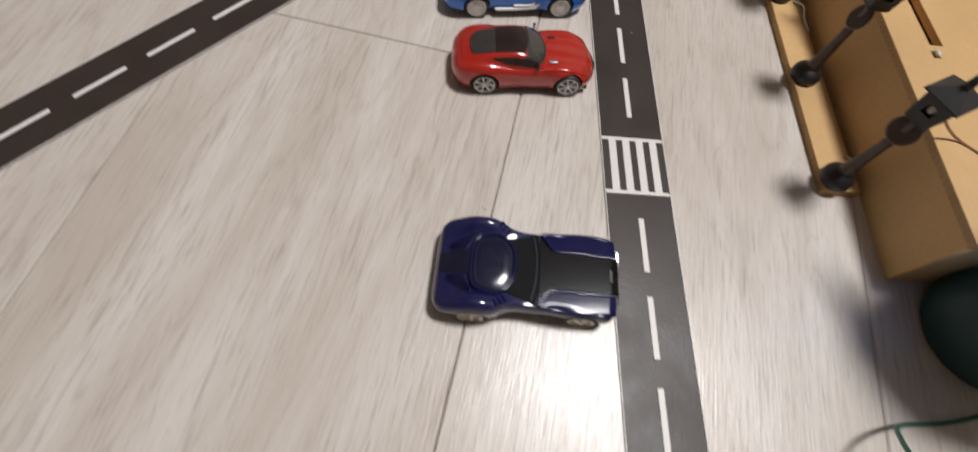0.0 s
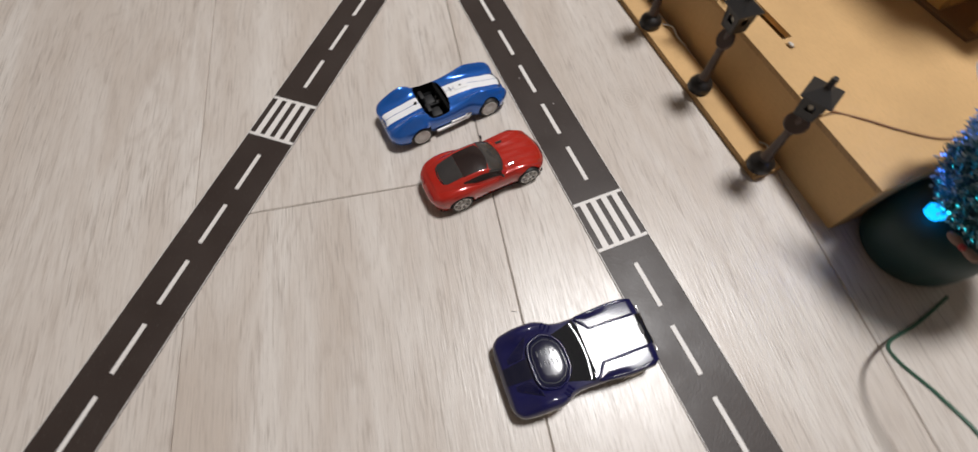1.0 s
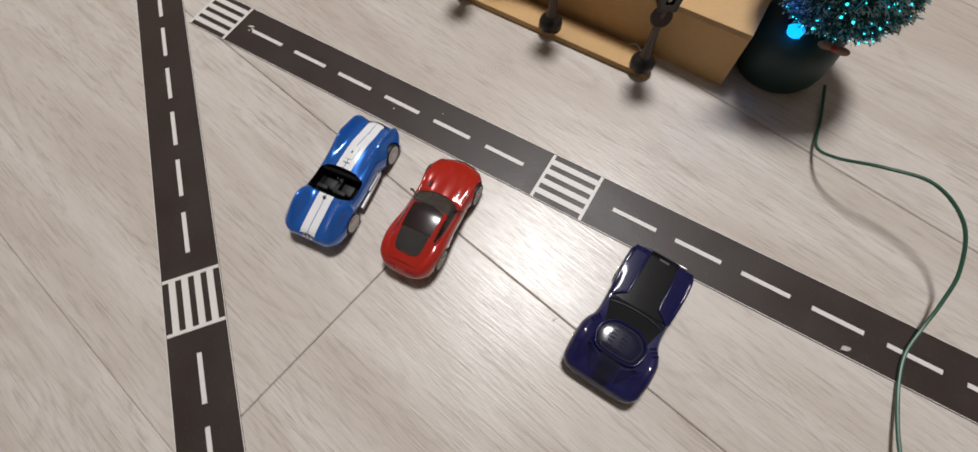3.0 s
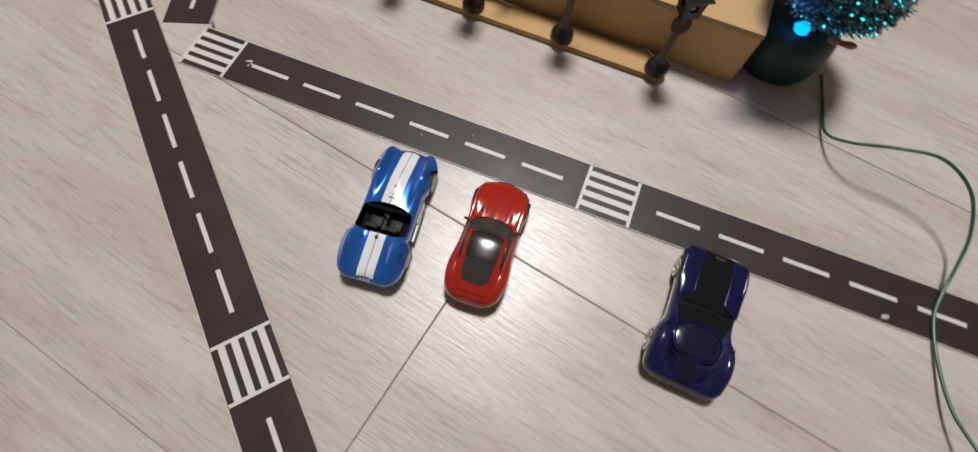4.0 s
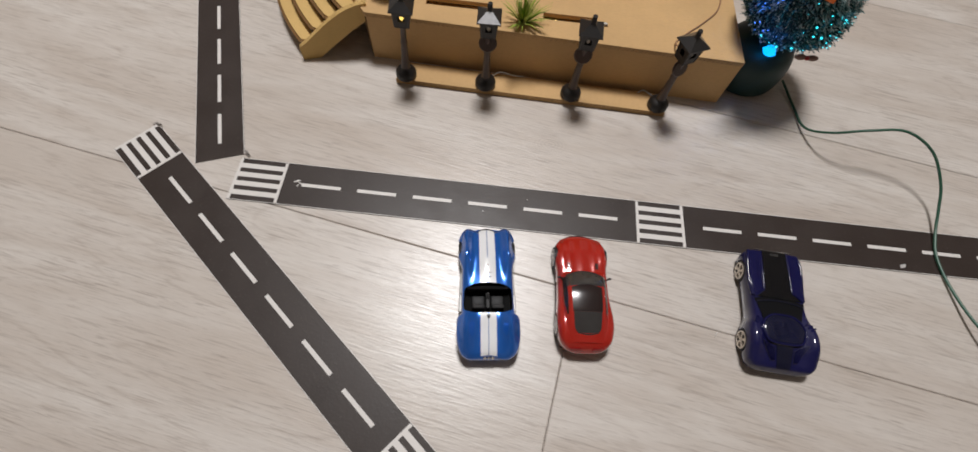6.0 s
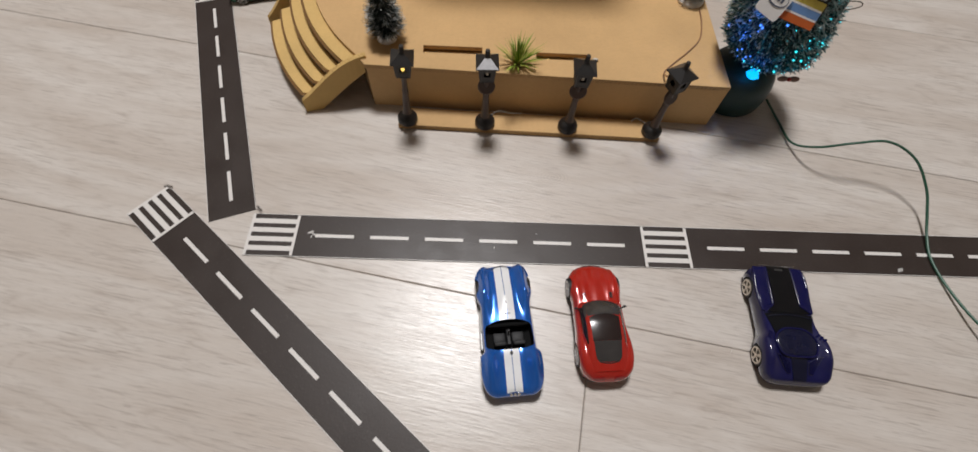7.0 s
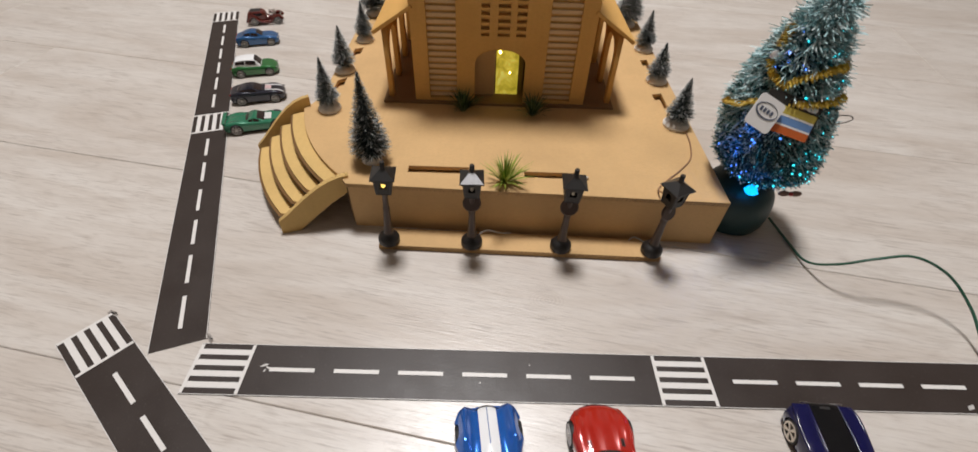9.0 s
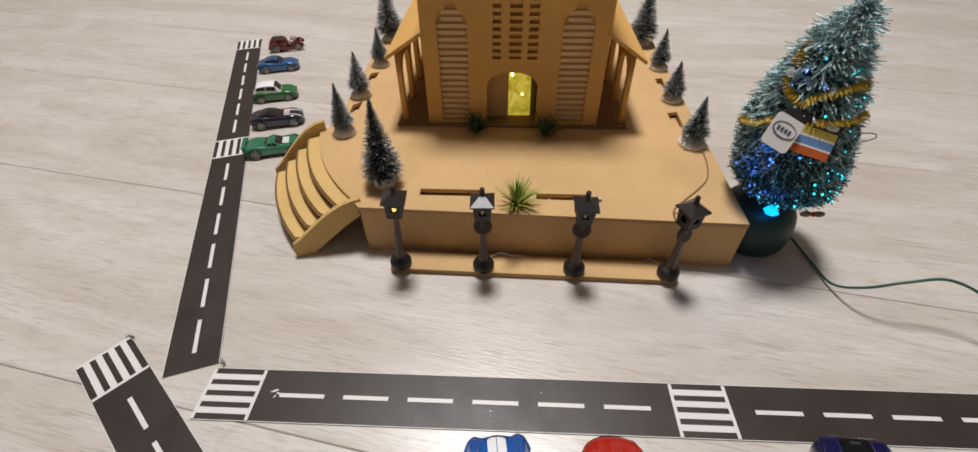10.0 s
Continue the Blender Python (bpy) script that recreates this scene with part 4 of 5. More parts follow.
    part("bonnet_scoop", patch(s, 0.24, 0.48, -0.1, 0.1, 0.016, 8, 5), M_WHITE, car, "raised white bonnet scoop", True)
    part("scoop_mouth", patch(s, 0.34, 0.375, -0.015, 0.015, 0.024, 2, 2), M_CHASSIS, car)
    part("bonnet_hinge", patch(s, 0.165, 0.177, -0.085, 0.085, 0.01, 2, 4), M_CHASSIS, car)
    bump = bmesh.new()
    for x in (-0.06, 0.0, 0.06):
        ball(x, -1.045, 0.27, 0.03, 0.03, 0.045, bm=bump)
    part("rear_bumper", bump, M_CHROME, car, "small chrome rear bumper", True)
    part("grille", patch(s, 1.035, 1.066, -0.35, 0.35, 0.006, 3, 6), M_CHASSIS, car, "dark oval grille")
    part("base", box(-0.38, 0.38, -0.98, 0.92, 0.07, 0.15, 0.02), M_CHASSIS, car, "black base plate")
    wheels(car, [(0.405, -0.58), (0.392, 0.68)], r, 0.14, 14, M_PALERIM, "pale silver wire rim")
    return car


def loop_solid(levels, bm=None):
    """A solid through outlines of equal length, each (points, height), closed at both ends."""
    bm, vs = grid_mesh([[(x, y, z) for x, y in pts] for pts, z in levels], True, bm)
    bm.faces.new(vs[0][::-1])
    bm.faces.new(vs[-1])
    return bm


def rounded(corners, steps=4, pull=0.35):
    """A closed outline with its corners rounded off."""
    out, n = [], len(corners)
    for k in range(n):
        p, c, q = Vector(corners[k - 1]), Vector(corners[k]), Vector(corners[(k + 1) % n])
        a, b = c.lerp(p, pull), c.lerp(q, pull)
        for j in range(steps + 1):
            t = j / steps
            out.append(tuple(a * (1 - t) ** 2 + 2 * c * t * (1 - t) + b * t * t))
    return out


def navy_fastback(m):
    car = thing("toy_car", "dark navy die-cast car with a black bonnet", "toy car", m, "toy cars by the road tape")
    s = Shell([(-1.0, 0.30), (-0.985, 0.40), (-0.95, 0.47), (-0.86, 0.53), (-0.64, 0.55), (-0.46, 0.55), (-0.33, 0.525), (-0.2, 0.462), (-0.05, 0.44), (0.3, 0.445), (0.6, 0.472), (0.87, 0.468), (0.915, 0.445), (0.955, 0.37), (0.985, 0.27)],
              [(-1.0, 0.2), (-0.95, 0.3), (-0.8, 0.36), (-0.6, 0.42), (-0.3, 0.43), (0.08, 0.415), (0.9, 0.415), (0.955, 0.385), (0.985, 0.28)],
              [(-1.0, 0.13), (-0.9, 0.09), (0.9, 0.08), (0.985, 0.12)],
              [(0.45, 0.11, -0.54, 0.3, 0.105)], crown=0.004)
    body = part("body", s.mesh(70, 49), M_NAVY, car, smooth=True)
    r = 0.178
    cut(body, [well(y, r + 0.012, a, b) for y in (-0.56, 0.625) for a, b in ((0.3, 0.8), (-0.8, -0.3))])

    def span(q, f0, f1):
        """Bounds of a panel between two distances from the middle, on one side."""
        return (lambda y: min(q * s.across(y, f0(y)), q * s.across(y, f1(y)))), (lambda y: max(q * s.across(y, f0(y)), q * s.across(y, f1(y))))

    # raised canopy with a flat top, a bright lip and rows of slots
    hexa = [(0.14, -0.165), (0.265, -0.25), (0.325, -0.38), (0.25, -0.6), (-0.25, -0.6), (-0.325, -0.38), (-0.265, -0.25), (-0.14, -0.165)]
    ring = rounded(hexa)
    grown = lambda k: [(x * k, -0.39 + (y + 0.39) * k) for x, y in ring]
    part("canopy", loop_solid([(grown(1.24), 0.37), (grown(1.12), 0.435), (grown(1.0), 0.468), (grown(0.93), 0.476), (grown(0.5), 0.482)]), M_BLUEGLASS, car, "dark blue glass canopy", True)
    part("canopy_rim", tube([(x, y, 0.466) for x, y in grown(1.06)] + [(*grown(1.06)[0], 0.466)], 0.016, 10), M_NAVYGLOSS, car, smooth=True)
    part("canopy_groove", tube([(x, y, 0.475) for x, y in grown(0.86)] + [(*grown(0.86)[0], 0.475)], 0.006, 6), M_DECK, car, smooth=True)
    for x in (-0.12, 0.02):
        for k in range(5):
            y = -0.5 + 0.052 * k
            part("canopy_slot", box(x - 0.035, x + 0.035, y - 0.009, y + 0.009, 0.47, 0.489, 0.004), M_BLUEGLASS, car)
    # windscreen band and bonnet
    glass = lambda y: 0.30 + 0.35 * (y + 0.14)
    part("windscreen", patch(s, -0.17, 0.135, lambda y: -s.across(y, glass(y)), lambda y: s.across(y, glass(y)), 0.012, 10, 14, bow=-0.07, lift=-0.05), M_MATT, car, "black windscreen", True)
    part("scuttle", tube([s(0.085 - 0.05 * u * u, s.across(0.085, 0.36 * u)) + Vector((0, 0, 0.016)) for u in [-1 + 0.125 * k for k in range(17)]], 0.012, 6), M_DECK, car, smooth=True)
    hood = lambda y: 0.205 + 0.145 * min(1.0, max(0.0, (0.24 - y) / 0.12)) - 0.012 * max(0.0, y - 0.3)
    part("bonnet_panel", patch(s, 0.12, 0.955, lambda y: -s.across(y, hood(y)), lambda y: s.across(y, hood(y)), 0.024, 30, 10), M_HOODBLACK, car, "black bonnet panel", True)
    part("bonnet_mouth", box(-0.075, 0.075, 0.86, 0.905, 0.4, 0.445, 0.008), M_CHASSIS, car, "black slot in the bonnet")
    deck = lambda y: 0.13 - 0.08 * max(0.0, -0.6 - y)
    part("deck_panel", patch(s, -0.95, -0.58, lambda y: -s.across(y, deck(y)), lambda y: s.across(y, deck(y)), 0.012, 10, 8), M_DECK, car, "blue-black rear deck panel", True)
    for q in (1, -1):
        flank = lambda y: 0.235 + 0.15 * min(1.0, max(0.0, (0.26 - y) / 0.12)) - 0.012 * max(0.0, y - 0.3)
        part("flank_panel", patch(s, 0.15, 0.93, *span(q, flank, lambda y: 0.395 + 0.03 * math.sin(3.2 * (y - 0.1))), 0.012, 20, 5), M_NAVYGLOSS, car, "glossy navy side panel of the bonnet", True)
        edge = [s(y, q * s.across(y, x)) + Vector((0, 0, 0.012)) for y, x in ((0.12, 0.395), (0.19, 0.32), (0.25, 0.237), (0.32, 0.222), (0.6, 0.222), (0.93, 0.212))]
        part("bonnet_edge", tube(smooth_line(edge, 5), 0.02, 12), M_NAVYGLOSS, car, "thin dark bonnet edge", True)
        ridge = [s(y, q * s.across(y, x)) + Vector((0, 0, -0.006)) for y, x in ((0.14, 0.405), (0.35, 0.432), (0.6, 0.44), (0.8, 0.425), (0.93, 0.4))]
        part("fender_ridge", tube(smooth_line(ridge, 6), 0.03, 14), M_NAVYGLOSS, car, smooth=True)
        for k in range(8):
            y = 0.42 + 0.048 * k
            part("bonnet_slot", patch(s, y, y + 0.02, *sorted((q * s.across(y, 0.255), q * s.across(y, 0.305))), 0.02, 2, 2), M_NAVYGLOSS, car)
        inner = lambda y: 0.14 + 0.2 * min(1.0, max(0.0, (y + 0.68) / 0.1))
        outer = lambda y: 0.2 + 0.62 * (y + 0.86)
        part("louvre_panel", patch(s, -0.86, -0.585, *span(q, inner, outer), 0.010, 12, 5), M_LOUVRE, car, smooth=True)
        for k in range(6):
            f = 0.08 + 0.15 * k
            part("louvre_slat", patch(s, -0.85, -0.6, *span(q, lambda y, f=f: inner(y) + (outer(y) - inner(y)) * f, lambda y, f=f: inner(y) + (outer(y) - inner(y)) * (f + 0.07)), 0.022, 10, 1), M_NAVYGLOSS, car)
        for k in range(3):
            x, y = q * (0.375 + 0.032 * k), -0.245 - 0.042 * k
            p = s(y, s.across(y, abs(x)))
            plate("shoulder_slot", [round_rect(0.085, 0.026, 0.012)], 0.02, M_NAVYGLOSS, car, "glossy shoulder slot", m=at(x, y, p.z + 0.004, q * 38, 0, -q * 16))
        part("tail_light", ball(q * 0.33, -0.955, 0.24, 0.07, 0.03, 0.022), M_CHASSIS, car, "dark tail light", True)
        part("headlight", ball(q * 0.36, 0.915, 0.32, 0.05, 0.045, 0.024), M_LENS, car, "slim headlight", True)
        part("nose_trim", tube([s(0.955 + 0.02 * (1 - u), q * (0.1 + 0.46 * u)) + Vector((0, 0.012, 0.02)) for u in [k / 8 for k in range(9)]], 0.011, 6), M_CHROME, car, "bright nose trim", True)
    part("base", box(-0.36, 0.36, -0.9, 0.9, 0.05, 0.13, 0.02), M_CHASSIS, car, "black base plate")
    wheels(car, [(0.465, -0.56), (0.392, 0.625)], r, 0.15, 5, M_GOLDRIM, "pale five-spoke rim")
    return car


def small_car(label, m, k, body_mat, roof_mat, roof, rim_mat, half=0.42, low=0.0, extra=None):
    """A simpler saloon, coupe or racer of the far row."""
    car = thing("toy_car", label, "toy car", m @ Matrix.Scale(k, 4), "small toy cars by the far road tape")
    s = Shell([(-1.0, half * 0.6), (-0.95, half * 0.86), (-0.6, half), (0.0, half * 0.96), (0.6, half), (0.9, half * 0.85), (1.0, half * 0.5)],
              [(-1.0, 0.36 - low), (-0.92, 0.46 - low), (-0.5, 0.5 - low), (0.2, 0.48 - low), (0.7, 0.43 - low), (0.95, 0.34 - low), (1.0, 0.26 - low)],
              [(-1.0, 0.2), (-0.9, 0.1), (0.9, 0.1), (1.0, 0.16)], [(half * 0.8, 0.1, -0.6, 0.25, 0.04), (half * 0.8, 0.1, 0.6, 0.25, 0.035)])
    body = part("body", s.mesh(40, 31), body_mat, car, smooth=True)
    r = 0.18
    cut(body, [well(y, r + 0.02, a, b) for y in (-0.6, 0.62) for a, b in ((half * 0.62, 0.8), (-0.8, -half * 0.62))])
    y0, y1, top = roof
    c = Cabin(s, [(y0, 0.46 - low), (y0 + 0.18, top - 0.05), ((y0 + y1) / 2, top), (y1 - 0.28, top - 0.03), (y1, 0.46 - low)], [(y0, half * 0.6), (y1 - 0.3, half * 0.68), (y1, half * 0.7)], [(y0, half * 0.78), (y1, half * 0.86)])
    part("cabin", c.mesh(26, 21), roof_mat, car, smooth=True)
    part("windscreen", patch(c, y1 - 0.27, y1 - 0.03, -0.45, 0.45, 0.006), M_GLASS, car, "dark windscreen", True)
    part("rear_window", patch(c, y0 + 0.03, y0 + 0.16, -0.42, 0.42, 0.006), M_GLASS, car, "dark rear window", True)
    for q in (1, -1):
        mid = (y0 + y1) / 2 - 0.04
        for a, b in ((y0 + 0.17, mid - 0.02), (mid + 0.02, y1 - 0.22)):
            part("side_window", patch(c, a, b, *sorted((q * 0.57, q * 0.84)), 0.006, 6, 4), M_GLASS, car, "dark side window", True)
        part("headlight", ball(q * half * 0.62, 0.95, 0.33 - low, 0.06, 0.04, 0.04), M_LENS, car, "headlight", True)
        part("tail_light", ball(q * half * 0.62, -0.97, 0.4 - low, 0.06, 0.03, 0.03), M_TAILRED, car, "red tail light", True)
    part("base", box(-half * 0.85, half * 0.85, -0.92, 0.92, 0.06, 0.14, 0.02), M_CHASSIS, car, "black base plate")
    part("bumper", box(-half * 0.7, half * 0.7, -1.02, -0.95, 0.2, 0.27, 0.02), M_CHROME, car, "bright bumper")
    if extra:
        extra(car, s)
    wheels(car, [(half - 0.045, -0.6), (half - 0.045, 0.62)], r, 0.13, 8, rim_mat, "pale rim")
    return car


def rally_marks(car, s):
    for x in (-0.2, 0.2):
        part("stripe", patch(s, 0.3, 0.96, lambda y: s.across(y, x) - 0.05, lambda y: s.across(y, x) + 0.05, 0.006, 10, 2), M_WHITE, car, "white stripe", True)
    part("number_panel", patch(s, 0.3, 0.52, -0.22, 0.22, 0.012, 5, 5), plain("pale_pink_print", (0.6, 0.42, 0.42), 0.4), car, "pale number panel")


def wing(car, s):
    bm = box(-0.37, 0.37, -1.0, -0.88, 0.44, 0.465, 0.01)
    for q in (1, -1):
        box(q * 0.3 - 0.015, q * 0.3 + 0.015, -0.98, -0.9, 0.34, 0.45, 0.0, bm)
    part("rear_wing", bm, M_GREEN, car, "rear wing")
    # The windscreen's white reflection, painted as a pale patch on the body
    part("screen_reflection", patch(s, 0.26, 0.5, -0.34, 0.34, 0.012, 6, 6), M_RIM, car, "pale patch painted as the windscreen's reflection")


def hot_rod(m, k):
    car = thing("toy_car", "small maroon vintage hot rod with an open engine", "toy car", m @ Matrix.Scale(k, 4), "small toy cars by the far road tape")
    s = Shell([(-1.0, 0.2), (-0.94, 0.32), (-0.7, 0.36), (-0.2, 0.34), (0.0, 0.3), (0.05, 0.2), (0.7, 0.17), (0.8, 0.14)], [(-1.0, 0.4), (-0.92, 0.6), (-0.7, 0.74), (-0.2, 0.74), (0.0, 0.66), (0.1, 0.44), (0.8, 0.4)],
              [(-1.0, 0.16), (0.8, 0.16)], [], 0.06)
    part("body", s.mesh(36, 27), M_MAROON, car, smooth=True)
    part("roof_panel", patch(s, -0.75, -0.2, -0.45, 0.45, 0.008), M_CHASSIS, car, "dark roof insert", True)
    for q in (1, -1):
        part("side_window", patch(s, -0.6, -0.15, *sorted((q * 0.68, q * 0.78)), 0.006), M_GLASS, car, "dark side window")
        part("headlight", ball(q * 0.25, 0.78, 0.42, 0.07, 0.06, 0.07), M_CHROME, car, "round chrome headlight", True)
        fender = [(q * 0.4, -0.98, 0.2), (q * 0.4, -0.85, 0.46), (q * 0.4, -0.55, 0.5), (q * 0.39, -0.3, 0.24), (q * 0.36, 0.2, 0.17), (q * 0.34, 0.42, 0.36), (q * 0.33, 0.7, 0.44), (q * 0.33, 0.92, 0.28)]
        part("mudguard", tube(smooth_line(fender, 5), 0.08, 8), M_MAROON, car, smooth=True)
    eng = box(-0.14, 0.14, 0.18, 0.56, 0.42, 0.56, 0.03)
    for x in (-0.07, 0.07):
        for y in (0.26, 0.38, 0.5):
            lathe([(0.04, 0.55), (0.05, 0.66), (0.03, 0.68)], 8, eng, x, y)
    part("engine", eng, M_CHROME, car, "exposed chrome engine")
    part("radiator", box(-0.17, 0.17, 0.76, 0.84, 0.18, 0.52, 0.03), M_CHROME, car, "chrome radiator", True)
    wheels(car, [(0.38, -0.62), (0.36, 0.62)], 0.21, 0.15, 8, M_RIM, "pale rim")
    return car


red_coupe(at(5.355, -1.07, 0, 4))
blue_roadster(at(3.84, -1.245, 0, 6.5))
navy_fastback(at(8.485, -1.04, 0, -3))
small_car("small green open toy race car with a rear wing", at(-2.24, 7.12, 0, -74), 0.76, M_GREEN, M_GREEN, (-0.35, 0.35, 0.52), M_RIM, half=0.40, low=0.08, extra=wing)
small_car("small midnight-blue toy muscle car with white bonnet stripes", at(-2.69, 8.5, 0, -74), 0.70, M_MIDNIGHT, M_MIDNIGHT, (-0.75, 0.2, 0.62), M_RIM, extra=rally_marks)
small_car("small leaf-green toy hatchback with a white roof", at(-3.33, 10.0, 0, -74), 0.645, M_GREEN2, M_WHITE, (-0.9, 0.35, 0.78), M_RIM, half=0.46)
small_car("small steel-blue toy coupe in the far row", at(-3.98, 12.0, 0, -74), 0.655, M_STEEL_BLUE, M_STEEL_BLUE, (-0.7, 0.3, 0.68), M_RIM)
hot_rod(at(-4.3, 13.72, 0, -74), 0.62)

# ---- light in the church door ----
M_DOORGLOW = Nodes("lit_yellow_sheet")
_v = M_DOORGLOW.coords()
_c = M_DOORGLOW.ramp(M_DOORGLOW.noise(_v, 90.0, 4.0, 0.6, 1.0), [(0.3, (0.35, 0.26, 0.01)), (0.55, (0.62, 0.5, 0.05)), (0.75, (0.85, 0.72, 0.16))])
M_DOORGLOW.colour(_c)
M_DOORGLOW.link(_c, M_DOORGLOW.bsdf.inputs["Emission Color"])
M_DOORGLOW.put(Emission_Strength=0.5, Roughness=0.3)
sheet = arch(3.3, 4.4, 0.065, 0.97, 1.31)
wall_xz("lit_sheet", [[(3.78, 0.065), (4.3, 0.065)] + [p for p in sheet[2:] if p[0] > 3.8 and p[0] < 4.31] + [(3.78, 1.31)]], YF + 0.34, 0.02, M_DOORGLOW.mat, church, "glowing yellow translucent sheet")
M_LED = glow("white_yellow_led", (1.0, 0.9, 0.45), 9.0)
for x, z, r in ((3.86, 1.1, 0.03), (4.1, 0.62, 0.018)):
    part("led", ball(x, YF + 0.31, z, r, 0.02, r * 1.3), M_LED, church, "bright small LED", True)
# Back of the doorway, its shade painted as dark card
wall_xz("rear_sheet", [rect(3.3, 4.42, 0.06, 1.45)], YF + 0.5, 0.05, M_SHADED_CARD, church)

# ---- grass tufts ----
M_GRASS = islands("fresh_plastic_grass", [(0.0, (0.09, 0.18, 0.015)), (0.45, (0.25, 0.34, 0.04)), (1.0, (0.52, 0.48, 0.13))], 0.45)
M_GRASS_DARK = islands("dark_plastic_grass", [(0.0, (0.03, 0.06, 0.018)), (0.6, (0.08, 0.13, 0.045)), (1.0, (0.22, 0.25, 0.12))], 0.5)


def grass_tuft(label, x, y, r, h, n, mat, seed):
    rng = random.Random(seed)
    tuft = thing("grass_tuft", label, "grass tuft", at(x, y, ZP), "grass tufts on the platform")
    bm = bmesh.new()
    for k in range(n):
        a, lean = rng.uniform(0, 2 * math.pi), rng.uniform(0.02, 1.1)
        length = h * rng.uniform(0.8, 1.15) * (1.0 + 0.25 * lean)
        d = Vector((math.cos(a) * math.sin(lean), math.sin(a) * math.sin(lean), math.cos(lean)))
        side = Vector((-math.sin(a), math.cos(a), 0)) * rng.uniform(0.011, 0.018)
        root = Vector((math.cos(a), math.sin(a), 0)) * rng.uniform(0, 0.05)
        mid, tip = root + d * length * 0.55 + Vector((0, 0, 0.02)), root + d * length - Vector((0, 0, 0.05 * lean))
        v = [bm.verts.new(p) for p in (root - side, root + side, mid + side * 0.8, mid - side * 0.8, tip)]
        bm.faces.new(v[:4])
        bm.faces.new((v[3], v[2], v[4]))
    part("foliage", bm, mat, tuft)
    part("root", lathe([(0.07, 0.0), (0.08, 0.03), (0.03, 0.06)], 10), mat, tuft)


grass_tuft("spiky yellow-green plastic grass tuft at the platform edge", 3.98, 3.84, 0.35, 0.5, 120, M_GRASS, 3)
grass_tuft("dark green plastic grass tuft before the church", 3.05, 6.4, 0.3, 0.46, 120, M_GRASS_DARK, 4)
grass_tuft("dark green plastic grass tuft beside the church door", 4.64, 6.3, 0.3, 0.46, 120, M_GRASS_DARK, 5)

# ---- bottle-brush trees ----
M_BRISTLE = islands("dark_green_bristle", [(0.0, (0.012, 0.02, 0.02)), (0.6, (0.03, 0.045, 0.042)), (1.0, (0.09, 0.11, 0.105))], 0.5)
M_FROST = islands("frosted_bristle_tip", [(0.0, (0.2, 0.22, 0.22)), (0.6, (0.4, 0.42, 0.41)), (1.0, (0.72, 0.72, 0.69))], 0.6)
M_STEM = plain("twisted_wire", (0.2, 0.19, 0.17), 0.4, 0.8)
M_SNOWBASE = plain("frosted_white_foot", (0.78, 0.75, 0.71), 0.7, scale=300.0, vary=0.15, bump=0.5)


def brush_tree(label, x, y, height, radius, foot_r, n, seed, lean=(0, 0), frost=0.45):
    rng = random.Random(seed)
    tree = thing("brush_tree", label, "toy tree", at(x, y, ZP, rng.uniform(0, 360), lean[0], lean[1]), "frosted brush trees on the platform")
    part("foot", lathe([(foot_r, 0.0), (foot_r * 1.02, 0.05), (foot_r * 0.85, 0.11), (foot_r * 0.4, 0.15), (0.05, 0.17)], 20), M_SNOWBASE, tree, "frosted white round foot", True)
    part("stem", tube([(0, 0, 0.12), (0, 0, height)], 0.02, 6, taper=0.5), M_STEM, tree)
    dark, pale = bmesh.new(), bmesh.new()
    z0 = 0.2
    for k in range(int(n * 1.25)):
        f = rng.random() ** 1.35
        z = z0 + (height - z0) * f
        full = radius * (min(1.0, 0.72 + f * 5) * (1 - f) ** 1.0 + 0.05)
        length = full * rng.uniform(0.72, 1.14)
        a, up = rng.uniform(0, 2 * math.pi), rng.uniform(-0.12, 0.3)
        d = Vector((math.cos(a), math.sin(a), up)).normalized()
        side = Vector((-math.sin(a), math.cos(a), rng.uniform(-0.5, 0.5))).normalized() * 0.0055
        root, tip = Vector((0, 0, z)), Vector((0, 0, z)) + d * length
        v = [dark.verts.new(p) for p in (root - side, root + side, tip + side * 0.7, tip - side * 0.7)]
        dark.faces.new(v)
        if rng.random() < frost:
            side *= 1.15
            root = Vector((0, 0, z + 0.004)) + d * length * rng.uniform(0.55, 0.85)
            tip = Vector((0, 0, z + 0.004)) + d * length * 1.02
            v = [pale.verts.new(p) for p in (root - side, root + side, tip + side, tip - side)]
            pale.faces.new(v)
    part("bristles", dark, M_BRISTLE, tree, "dark green bristles")
    part("frost", pale, M_FROST, tree, "pale frosted tips")
    return tree


brush_tree("tall dark frosted brush tree near the stairs", 1.34, 4.42, 1.86, 0.42, 0.2, 2300, 11, frost=0.36)
brush_tree("small frosted brush tree on a white foot", 0.03, 6.27, 1.22, 0.27, 0.25, 1300, 12, frost=0.9)
brush_tree("small frosted brush tree on a white foot", -0.04, 8.1, 1.15, 0.3, 0.25, 1300, 13, frost=0.85)
brush_tree("small frosted brush tree on a white foot", 0.1, 9.95, 1.05, 0.27, 0.24, 1300, 14, frost=0.9)
brush_tree("tall dark frosted brush tree behind the small ones", 0.0, 11.9, 1.85, 0.45, 0.26, 2300, 15, frost=0.8)
brush_tree("small dark brush tree on a frosted foot", 7.87, 6.05, 1.14, 0.31, 0.29, 1400, 16, frost=0.5)
